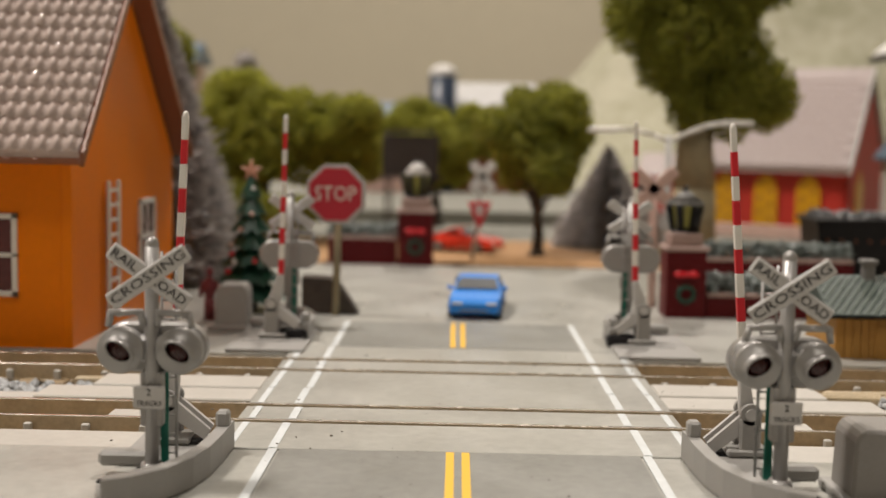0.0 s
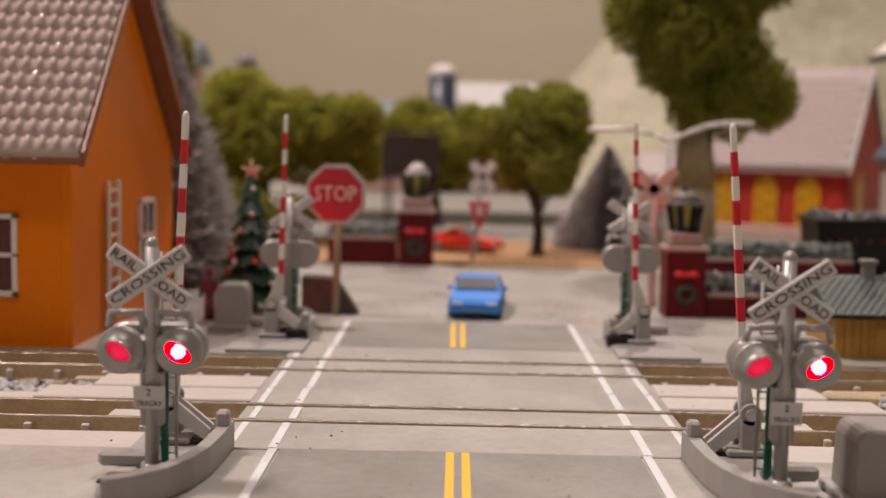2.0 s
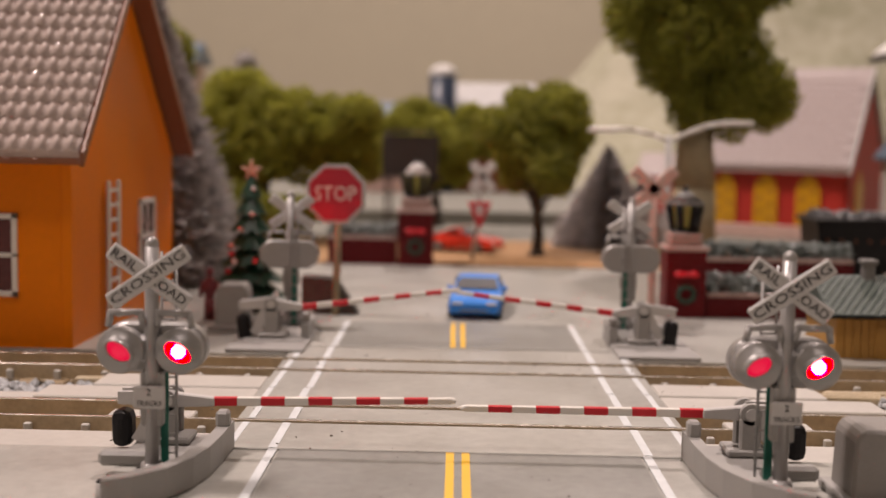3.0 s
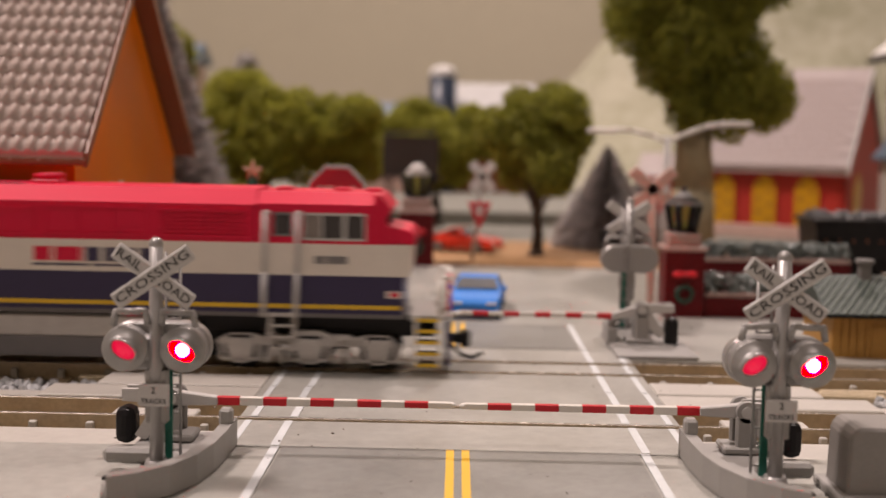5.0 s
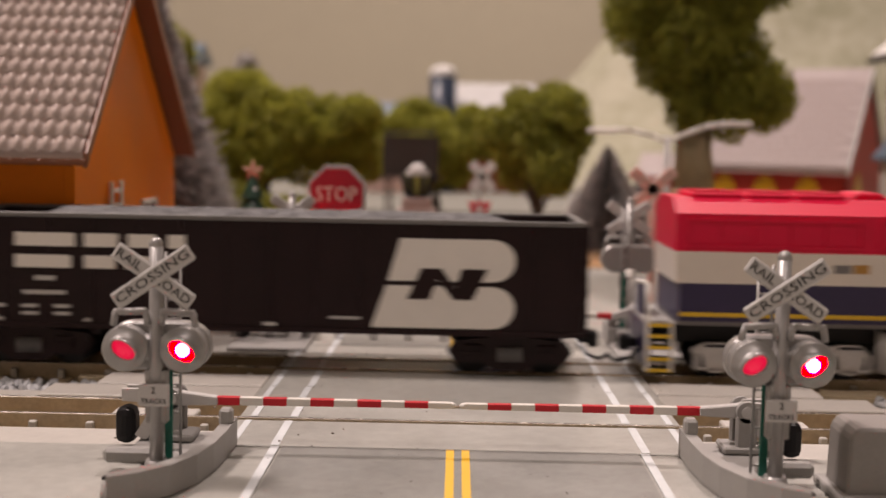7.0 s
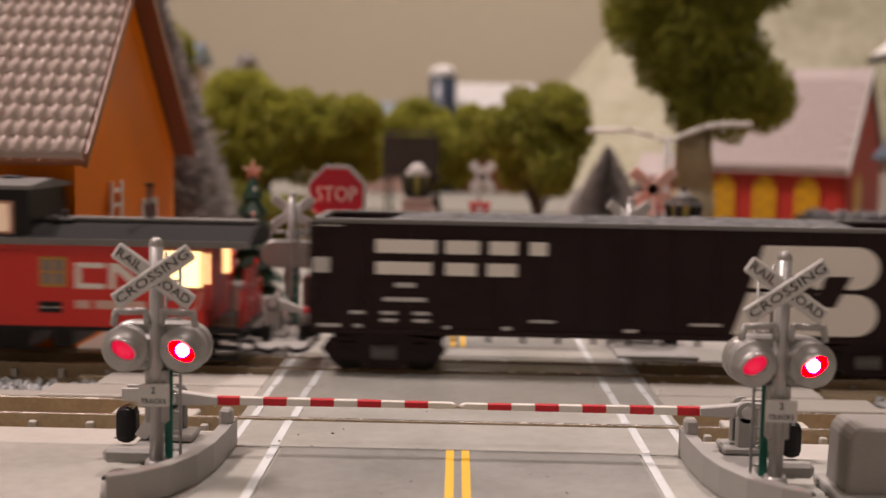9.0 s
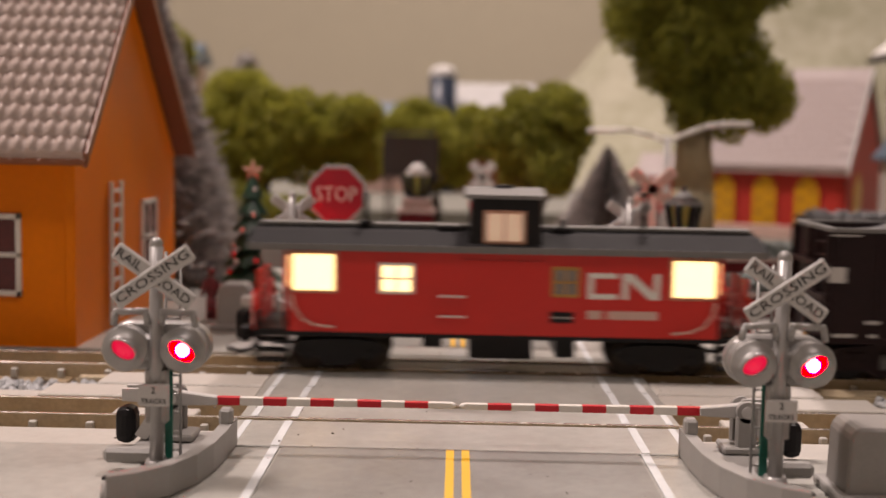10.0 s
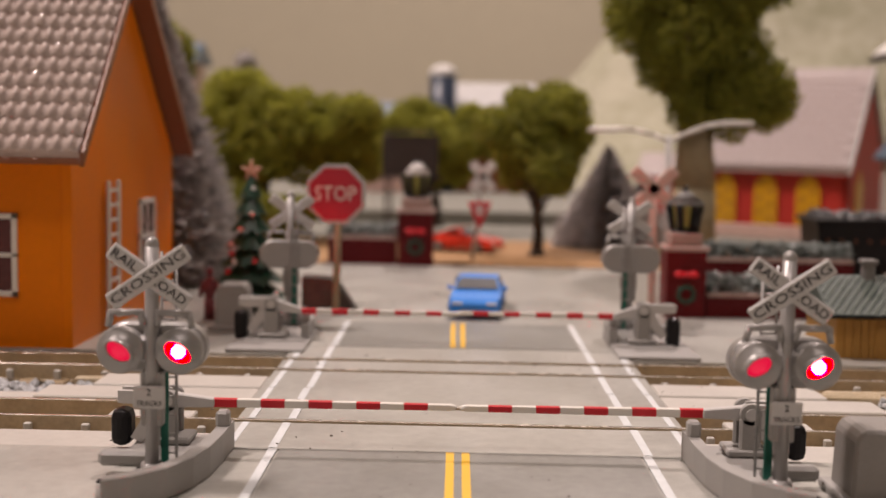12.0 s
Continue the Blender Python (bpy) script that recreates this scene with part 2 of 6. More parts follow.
BARN_BLUE = mat("slate_blue_roof", (0.09, 0.13, 0.17), 0.5, vary=0.2)
SILO_BLUE = mat("navy_silo", (0.025, 0.04, 0.07), 0.3, vary=0.2)
BOX_GREY = mat("brownish_grey_plastic", (0.235, 0.22, 0.205), 0.45, vary=0.08, bump=0.08)
STUD = mat("pale_green_stud", (0.22, 0.255, 0.235), 0.4, vary=0.2)
FIGURE = mat("painted_figure", (0.16, 0.025, 0.03), 0.5, vary=0.6, scale=500)


# ---- the room and the layout's ground ----
def slab(name, x0, x1, y0, y1, z0, z1, material, label, category, bevel=0.0, parent=None):
    ob = part(name, B(new_bm(), x0, x1, y0, y1, z0, z1, bevel), material, parent)
    return tagged(ob, label, category, "", "structure") if parent is None else ob


slab("ground", -2190, 2190, -500, 2290, -40, -3, LAYOUT_TOP, "grey-beige painted board of the model layout", "ground")
slab("floor", -2200, 2200, -2200, 2300, -800, -780, TIE, "brown room floor under the layout", "floor")
slab("ceiling", -2200, 2200, -2200, 2300, 1950, 1990, CEILING, "plain white room ceiling", "ceiling")
slab("wall_north", -2200, 2200, 2300, 2340, -800, 1950, WALL, "plain tan painted room wall", "wall")
slab("wall_south", -2200, 2200, -2240, -2200, -800, 1950, WALL, "plain tan painted room wall", "wall")
slab("wall_west", -2240, -2200, -2200, 2300, -800, 1950, WALL, "plain tan painted room wall", "wall")
slab("wall_east", 2200, 2240, -2200, 2300, -800, 1950, WALL, "plain tan painted room wall", "wall")

# the crossing's plates, with a gap for each rail
road = thing("road", "grey concrete and asphalt crossing road over two tracks", "road", kind="structure")


def plate(x0, x1, y0, y1, material=CONCRETE, z1=0.0, z0=-3.0, name="plate", bevel=0.12):
    return part(name, B(new_bm(), x0, x1, y0, y1, z0, z1, bevel), material, road)


plate(-240, 240, -240, -17.9, z1=-0.15)
plate(-27.5, 28.5, -17.7, -5.3)
plate(-240, -28, -17.7, -9.4, CONCRETE_LIGHT, -0.5)
plate(29, 240, -17.7, -9.4, CONCRETE_LIGHT, -0.5)
plate(-27.5, 28.5, -3.75, 3.75, z1=-0.05)
plate(-27.5, 28.5, 4.95, 27.7)
plate(-27.5, 28.5, 29.25, 36.75, z1=-0.05)
plate(-27.5, 28.5, 37.95, 49.5)
plate(-27.5, 28.5, 49.7, 77.4)
plate(-110, -27.7, 42.6, 77.4, z1=-0.15)
plate(28.7, 200, 42.6, 77.4, z1=-0.15)
plate(-240, 240, 77.6, 184, CONCRETE, -0.3)
for s, e in ((-1, -27.6), (1, 28.6)):
    for a, b, c, d, h in ((0.05, 30, 8.8, 16, -0.35), (0.05, 24, 16.2, 24, -0.15), (6, 17, -2.6, 2.4, -0.5), (28, 45, 9.2, 13.5, -0.9)):
        x0, x1 = sorted((e + s * a, e + s * b))
        plate(x0, x1, c, d, CONCRETE_LIGHT, h, bevel=0.2)

# asphalt inlays, each a thin sheet over its plate
for y0, y1 in ((-150, -18.1), (49.9, 77.2)):
    plate(-19.9, 20.9, y0, y1, ASPHALT, 0.09, -0.1, "asphalt_sheet", 0.02)


jog = random.Random(8)


def white_line(xc, y0, y1, w=1.0):
    xc += jog.uniform(-0.22, 0.22) if -18 < y0 < 49.5 else 0
    part("white_line", B(new_bm(), xc - w / 2, xc + w / 2, y0, y1, -0.05, 0.06), WHITE_LINE, road)


SPANS = [(-17.5, -5.5), (-3.3, 3.3), (5.5, 15.2), (15.6, 27.5), (29.7, 36.3), (38.5, 49.3)]
for xc in (-20.75, 21.75):
    for y0, y1 in [(-150, -17.9)] + SPANS + [(50, 77.2)]:
        white_line(xc, y0, y1)
for xc in (-26.1, 27.3):
    for y0, y1 in SPANS:
        white_line(xc + (0.3 if xc < 0 else -0.3), y0, y1, 0.85)
for xc in (0.0, 1.75):
    for y0, y1 in ((-150, -18.3), (50, 77)):
        part("yellow_line", B(new_bm(), xc - 0.45 - 0.6, xc + 0.45 - 0.6, y0, y1, 0.0, 0.14), YELLOW_LINE, road)

# tracks
def track(yc, label):
    t = thing("track", label, "track", (0, yc, 0), kind="structure")
    for s in (-4.5, 4.5):
        bm = new_bm()
        B(bm, -950, 950, s - 0.3, s + 0.3, -2.4, 0.12, 0.05)
        B(bm, -950, 950, s - 0.75, s + 0.75, -2.6, -2.2, 0.05)
        r = part("rail", bm, RAIL, t)
        part("rail_head", B(new_bm(), -950, 950, s - 0.28, s + 0.28, 0.1, 0.2, 0.04), RAIL_TOP, r)
    me = None
    for i in range(-60, 61):
        x = i * 4.6
        if abs(x) < 29:
            continue
        if me is None:
            o = part("sleeper", B(new_bm(), -1.25, 1.25, -8.4, 8.4, -2.9, -2.0, 0.2), TIE, t)
            me = o.data
        else:
            o = new("sleeper", me)
            o.parent = t
        o.location = (x * MM, 0, 0)
    for s in (-1, 1):
        for k in range(7):
            x = s * (31.5 + k * 7.2)
            for y in (-5.6, 5.6):
                o = part("rail_clip", B(new_bm(), x - 0.5, x + 0.5, y - 0.4, y + 0.4, -2.1, -0.6, 0.15), CONCRETE_LIGHT, t)
    return t


track(0, "brass-railed model track with brown sleepers through the crossing")
track(33, "brass-railed model track with brown sleepers carrying the train")

rng = random.Random(5)
for k in range(34):
    s = rng.choice((-1, 1))
    x = s * rng.uniform(40, 92)
    y = rng.choice((-7.0, 7.4, 24.6, 26.2, 40.3, 41.6)) + rng.uniform(-0.4, 0.4)
    if abs(x) > 60 and x > 0 and y > 38:
        continue
    w = rng.uniform(4, 9)
    pl = part("timber_plank", B(new_bm(), -w, w, -0.75, 0.75, 0, rng.uniform(1.3, 2.3), 0.2), TIMBER)
    pl.matrix_basis = pose(x * MM, y * MM, -3 * MM, 0, 0, rng.uniform(-2, 2))
    tagged(pl, "weathered tan timber plank lying beside the rail", "plank", "planks along the tracks")


def stones(x0, x1, y0, y1, n, seed):
    rr = random.Random(seed)
    bm = new_bm()
    for i in range(n):
        r = bmesh.ops.create_icosphere(bm, subdivisions=1, radius=1)
        c = Vector((rr.uniform(x0, x1), rr.uniform(y0, y1), -2.7 + rr.uniform(0, 0.7)))
        a = rr.uniform(0.5, 1.1)
        e = Euler((rr.random() * 6, rr.random() * 6, rr.random() * 6)).to_matrix()
        for v in r["verts"]:
            p = e @ Vector((v.co.x * a * rr.uniform(0.8, 1.2), v.co.y * a * 0.8, v.co.z * a * 0.6))
            v.co = (c + p) * MM
    return tagged(part("ballast", bm, STONE), "loose grey ballast stones between the tracks", "gravel", "", "stuff")


stones(-105, -52, 8.5, 24.5, 900, 1)
stones(62, 105, 8.5, 24.5, 700, 2)
stones(-105, -60, -8.6, -2, 120, 3)

def crumbs():
    rr = random.Random(31)
    bm = new_bm()
    for i in range(170):
        x, y = rr.uniform(-40, 42), rr.uniform(-95, 110)
        if any(abs(y - q) < 1.4 for q in (-4.5, 4.5, 28.5, 37.5)):
            continue
        r = bmesh.ops.create_icosphere(bm, subdivisions=1, radius=1)
        a = rr.choice((0.07, 0.1, 0.12, 0.2))
        for v in r["verts"]:
            v.co = Vector((x + v.co.x * a * rr.uniform(0.6, 1.6), y + v.co.y * a, 0.08 + v.co.z * a * 0.6)) * MM
    return tagged(part("crumbs", bm, CRUMB), "tiny dark crumbs scattered over the road", "debris", "", "stuff")


crumbs()

# far ground: earth strip, grey road, snow-grey banks
slab("earth_strip", -240, 240, 184.2, 262, -3, 0.3, EARTH, "orange-brown earth strip behind the crossing road", "ground", 0.3)
slab("far_road", -400, 400, 262.3, 330, -3, 0.6, FAR_ROAD, "grey road behind the brick pillars", "road", 0.5)
slab("far_bank", -500, 500, 330.3, 700, -3, 6, FAR_ROAD, "grey raised board behind the far road", "ground", 0.5)


def hill():
    bm = new_bm()
    nx, ny = 90, 40
    grid = []
    for j in range(ny + 1):
        row = []
        for i in range(nx + 1):
            x, y = -60 + i * 12.0, 560 + j * 13.0
            s = max(0.0, min(1.0, (x + 20) / 330))
            s = s * s * (3 - 2 * s)
            f = max(0.0, min(1.0, (y - 560) / 230))
            h = s * f * 250 + 26 * f * s * noise.noise((x * 0.012, y * 0.012, 3)) + 12 * f * s * noise.noise((x * 0.045, y * 0.04, 7))
            row.append(bm.verts.new((x * MM, y * MM, (4 + h) * MM)))
        grid.append(row)
    for j in range(ny):
        for i in range(nx):
            f = bm.faces.new((grid[j][i], grid[j][i + 1], grid[j + 1][i + 1], grid[j + 1][i]))
            f.smooth = True
    ob = part("hill", bm, HILL)
    return tagged(ob, "pale plaster hill with faint green staining", "hill", "", "structure")


hill()


# ---- crossing signals with gates ----
def signal(gx, gy, rz, hand, sign_text, dy=-14.5, mast=-1.0, pivot=-1.6, bz=-1.3):
    """hand 1: the arm reaches towards the thing's own +x. The origin lies under the gate's pivot."""
    h = hand
    t = thing("crossing_signal", "grey flashing railroad crossing signal with a red and white gate", "crossing signal",
              (gx, gy, 0), rz, "signals at the crossing")
    mx, my = mast * h, dy
    pv = pivot * h
    pz = 5.25 - bz

    def hx(a, b):
        return min(a * h, b * h), max(a * h, b * h)
    # base with its curved kerb
    part("base_plate", prism(new_bm(), [(5 * h, -1), (4.6 * h, -13), (2.8 * h, -19), (-1.5 * h, -22.6), (-2.6 * h, -22.6), (-2.6 * h, -8), (-5.5 * h, -8), (-5.5 * h, 3.4), (5 * h, 3.4)], -0.2, 0.7, "z", bevel=0.15), WARM_GREY, t)
    bm = new_bm()
    line = [(5.6, 0.5), (5.5, -6), (5.2, -11), (4.4, -15.5), (2.6, -19.8), (0, -22.8), (-2.4, -24.4)]
    inner = [(4.2, 0.5), (4.1, -6), (3.8, -10.8), (3.1, -14.8), (1.6, -18.6), (-0.8, -21.4), (-2.6, -22.8)]
    for (a, b), (c, d) in zip(zip(line, line[1:]), zip(inner, inner[1:])):
        prism(bm, [(a[0] * h, a[1]), (b[0] * h, b[1]), (d[0] * h, d[1]), (c[0] * h, c[1])], 0, 3.1, "z")
    bmesh.ops.remove_doubles(bm, verts=bm.verts, dist=1e-6)
    part("kerb", bm, WARM_GREY, t)
    a, b = hx(4.0, 5.5)
    part("post", B(new_bm(), a, b, -2.6, -0.9, 2.9, 4.8, 0.3), WARM_GREY, t)
    part("kerb_foot", C(new_bm(), (-2.2 * h, -21.9, 0.2), (-2.2 * h, -21.9, 1.9), 1.5, 1.3, n=18), WARM_GREY, t)
    bm = new_bm()
    a, b = hx(-6.5, -0.5)
    B(bm, a, b, -11.6, -9.8, 0.8, 2.4, 0.4)
    part("conduit", bm, WARM_GREY, t)
    bm = new_bm()
    sweep(bm, [(-2.2 * h, -19.6, 1.2), (0.4 * h, -17.6, 1.3), (2.6 * h, -15.6, 1.3)], 0.6)
    part("cable_duct", bm, WARM_GREY, t)
    a, b = hx(-5.8, -2.9)
    part("floor_slot", B(new_bm(), a, b, -14.4, -13.5, -0.15, 0.12, 0.05), BLACK, t, "black slot plate")
    # mast
    bm = new_bm()
    C(bm, (mx, my, 0.8), (mx, my, 24.4), 0.72, n=14)
    S(bm, (mx, my, 24.4), 0.74, 0.74, 0.8)
    C(bm, (mx, my, 0.8), (mx, my, 2.2), 1.5, 1.1, n=14)
    B(bm, mx - 1.15, mx + 1.15, my - 0.4, my + 1.0, 6.0, 11.6, 0.15)
    part("mast", bm, SILVER, t)
    # crossbuck blades with their words
    for ang, words, y in ((34.5, "CROSSING", -1.35), (-34.5, "RAIL    ROAD", -1.0)):
        m = pose(mx * MM, (my + y) * MM, 21.3 * MM, 0, -ang, 0)
        bm = new_bm()
        B(bm, -4.7, 4.7, -0.22, 0.22, -0.9, 0.9, 0.18, m=m)
        bl = part("blade", bm, PALE_GREY, t, "pale grey crossbuck blade with black words")
        lettering("lettering", words, 1.3, BLACK, bl, m @ pose(0, -0.23 * MM, 0, 90), "raised black words", 8.7)
    # lamp unit
    bm = new_bm()
    B(bm, mx - 3.2, mx + 3.2, my - 0.5, my + 0.9, 12.5, 15.2, 0.4)
    part("lamp_bracket", bm, SILVER, t)
    arc = [i * math.pi / 10 - math.pi / 2 for i in range(11)]
    rim = [(mx + 2.85 + 2.55 * math.cos(a), 13.85 + 2.55 * math.sin(a)) for a in arc] + [(mx - 2.85 - 2.55 * math.cos(a), 13.85 - 2.55 * math.sin(a)) for a in arc]
    part("lamp_backing", prism(new_bm(), rim, my + 0.75, my + 2.6, "y", bevel=0.25), SILVER, t, "oblong grey lamp backing")
    for s in (-1, 1):
        bm = new_bm()
        sweep(bm, [(mx + s * 0.7, my - 0.6, 16.3), (mx + s * 0.9, my - 0.9, 17.7), (mx + s * 3.9, my - 0.9, 17.6), (mx + s * 4.2, my - 0.7, 16.2)], 0.36)
        part("lamp_handle", bm, SILVER, t)
    bulbs = []
    for s in (-1, 1):
        c = Vector((mx + s * 2.95, my - 1.0, 13.85))
        bm = new_bm()
        # drum behind, slanted oval visor in front
        n = 32
        tilt = math.radians(-30 * h)
        prof = [(0.9, 0.9, 3.5, 0), (1.75, 1.75, 3.4, 0), (2.12, 2.12, 3.2, 0), (2.3, 2.3, 0.3, 0), (2.36, 2.36, -0.1, 0), (2.2, 2.2, -0.28, 0),
                (1.72, 1.3, -0.26, 0), (1.6, 1.16, -0.75, 0.4), (1.55, 1.1, -0.95, 0.45), (1.36, 0.92, -0.95, 0.45), (1.32, 0.9, -0.4, 0), (1.42, 1.3, 0.3, 0)]
        rings = []
        for ra, rb, y, brow in prof:
            ring = []
            for i in range(n):
                q = 2 * math.pi * i / n
                u, w = ra * math.cos(q), rb * math.sin(q)
                ring.append(bm.verts.new((c + Vector((u * math.cos(tilt) - w * math.sin(tilt), y - brow * math.sin(q), u * math.sin(tilt) + w * math.cos(tilt)))) * MM))
            rings.append(ring)
        for r0, r1 in zip(rings, rings[1:]):
            for i in range(n):
                f = bm.faces.new((r0[i], r0[(i + 1) % n], r1[(i + 1) % n], r1[i]))
                f.smooth = True
        bm.faces.new(rings[0][::-1])
        bmesh.ops.recalc_face_normals(bm, faces=bm.faces)
        part("lamp_hood", bm, SILVER, t)
        # a turning drum with a lit, a dim and a dark side
        bm = new_bm()
        bmesh.ops.create_uvsphere(bm, u_segments=64, v_segments=32, radius=1.9 * MM)
        for f in bm.faces:
            p = f.calc_center_median()
            a = math.degrees(math.atan2(p.x, -p.y))
            off = Vector((0, -1, 0)).angle(p)
            f.material_index = 0 if off < 0.4 else 1 if off < 0.95 else 2 if Vector((0.866, 0.5, 0)).angle(p) < 0.95 else 3
            f.smooth = True
        bulb = part("bulb", bm, [BULB_BRIGHT, BULB_RED, BULB_DIM, BULB_OFF], t, "red flashing bulb")
        bulbs.append((bulb, Vector((c.x * MM, (c.y + 1.4) * MM, c.z * MM))))
    # plate under the lamps
    sg = part("track_plate", B(new_bm(), mx - 1.6, mx + 1.6, my - 1.35, my - 1.0, 8.0, 10.3, 0.12), PALE_GREY, t, "small pale plate with dark words")
    lettering("lettering", sign_text, 1.0, BLACK, sg, pose(mx * MM, (my - 1.36) * MM, 9.65 * MM, 90))
    lettering("lettering", "TRACKS", 0.72, BLACK, sg, pose(mx * MM, (my - 1.36) * MM, 8.55 * MM, 90), "", 2.5)
    # ladder and teal strip behind the mast
    bm = new_bm()
    for s in (-0.75, 0.75):
        C(bm, (mx + (1.0 + s) * h, my + 3.1, 0.8), (mx + (1.0 + s) * h, my + 3.1, 23.4), 0.17, n=6)
    for k in range(11):
        C(bm, (mx + 0.25 * h, my + 3.1, 2.4 + k * 2), (mx + 1.75 * h, my + 3.1, 2.4 + k * 2), 0.13, n=6)
    part("ladder", bm, SILVER, t)
    a, b = hx(mast + 0.55, mast + 1.35)
    part("circuit_strip", B(new_bm(), a, b, my + 1.2, my + 1.5, 0.9, 13.5), GREEN_STRIP, t, "teal circuit strip")
    # gate stand and the turning arm
    bm = new_bm()
    for y in (-1.5, 1.5):
        B(bm, pv - 1.2, pv + 1.2, y - 0.4, y + 0.4, 0.5, pz - 0.4, 0.25)
        C(bm, (pv, y - 0.4, pz), (pv, y + 0.4, pz), 1.2, n=16)
    a, b = hx(pivot - 2.2, pivot + 2.6)
    B(bm, a, b, -2.2, 2.2, 0.8, 1.6, 0.2)
    part("gate_stand", bm, WARM_GREY, t)
    arm = new("gate_arm")
    arm.empty_display_size = 0.003
    arm.parent = t
    bm = new_bm()
    C(bm, (0, -2.1, 0), (0, 2.1, 0), 0.7, n=14)
    prism(bm, [(-1 * h, 0.9), (1.0 * h, 0.6), (5.1 * h, bz + 0.48), (5.1 * h, bz - 0.48), (0.5 * h, min(-1.0, bz - 0.2)), (-1 * h, -0.9)], -0.6, 0.6, "y", bevel=0.12)
    for y in (-1.05, 1.05):
        prism(bm, [(-5.6 * h, 1.0), (0, 1.0), (0.8 * h, -0.6), (-3.6 * h, -0.5), (-5.6 * h, -0.4)], y - 0.35, y + 0.35, "y")
        prism(bm, [(-1.0 * h, 0.9), (0.9 * h, 0.2), (-3.0 * h, -4.9), (-4.2 * h, -4.3)], y - 0.3, y + 0.3, "y")
    part("lever", bm, PALE_GREY, arm)
    a, b = hx(-6.5, -4.2)
    part("weight", B(new_bm(), a, b, -1.7, 1.7, bz - 5.0, -1.2, 0.9, seg=2), BLACK, arm, "black counterweight")
    x, k = 4.9, 0
    while x < 31.7:
        x2 = min(x + 2.7, 31.9)
        r = 0.52 - 0.006 * x
        bm = prism(new_bm(), [(x * h, bz - r), (x2 * h, bz - r), (x2 * h, bz + r), (x * h, bz + r)], -0.4, 0.4, "y", bevel=0.08)
        if x2 > 31.7:
            S(bm, (31.9 * h, 0, bz), 0.5, 0.4, 0.34)
        part("boom_stripe", bm, WHITE if k % 2 else RED, arm, "white stripe" if k % 2 else "red stripe")
        x, k = x2, k + 1
    return t, arm, bulbs, h, pv, pz


SIGNALS = [signal(-30.8, -18.0, 0, 1, "2", mast=0.0, bz=-0.4), signal(31.2, -18.2, 0, -1, "2", dy=-15.4, mast=-1.3, bz=-0.3),
           signal(-31.0, 54.0, 180, -1, "2", -14, 0.3, -0.8), signal(32.0, 55.0, 180, 1, "2", -16.5, 0.1, 0.0)]


# ---- the train ----
def wheelset(bm, x, r=2.9):
    for s in (-4.5, 4.5):
        C(bm, (x, s - 0.5, r), (x, s + 0.5, r), r, n=22)
        C(bm, (x, s - 0.5 + (1.0 if s < 0 else -0.3), r), (x, s + (0.8 if s < 0 else -0.5), r), r + 0.35, n=22)
    C(bm, (x, -4.5, r), (x, 4.5, r), 0.5, n=8)
    return bm


def coupler(parent, x, s, z=4.6, reach=3.4):
    bm = new_bm()
    B(bm, min(x, x + s * reach), max(x, x + s * reach), -0.9, 0.9, z - 0.7, z + 0.7, 0.15)
    e = x + s * reach
    B(bm, e - 0.9, e + 0.9, -1.7, 1.2, z - 1.3, z + 1.3, 0.4)
    part("coupler", bm, BLACK, parent, "black knuckle coupler")
    bm = new_bm()
    sweep(bm, [(x, -2.6, z - 0.5), (x + s * 1.5, -2.7, z - 2.2), (x + s * 3.4, -2.6, z - 2.8), (x + s * 5, -2.5, z - 1.9)], 0.3, n=6)
    part("brake_hose", bm, BLACK, parent)


def plate_side(bm, x0, x1, z0, z1, y=-9.62, d=0.12, mi=0):
    B(bm, x0, x1, y - d, y + 0.3, z0, z1, 0.0, mi)
    return bm


def bars(name, spans, z0, z1, y, material, parent, label="", d=0.06):
    for a, b in spans:
        part(name, B(new_bm(), a, b, y - d, y + 0.1, z0, z1), material, parent, label)


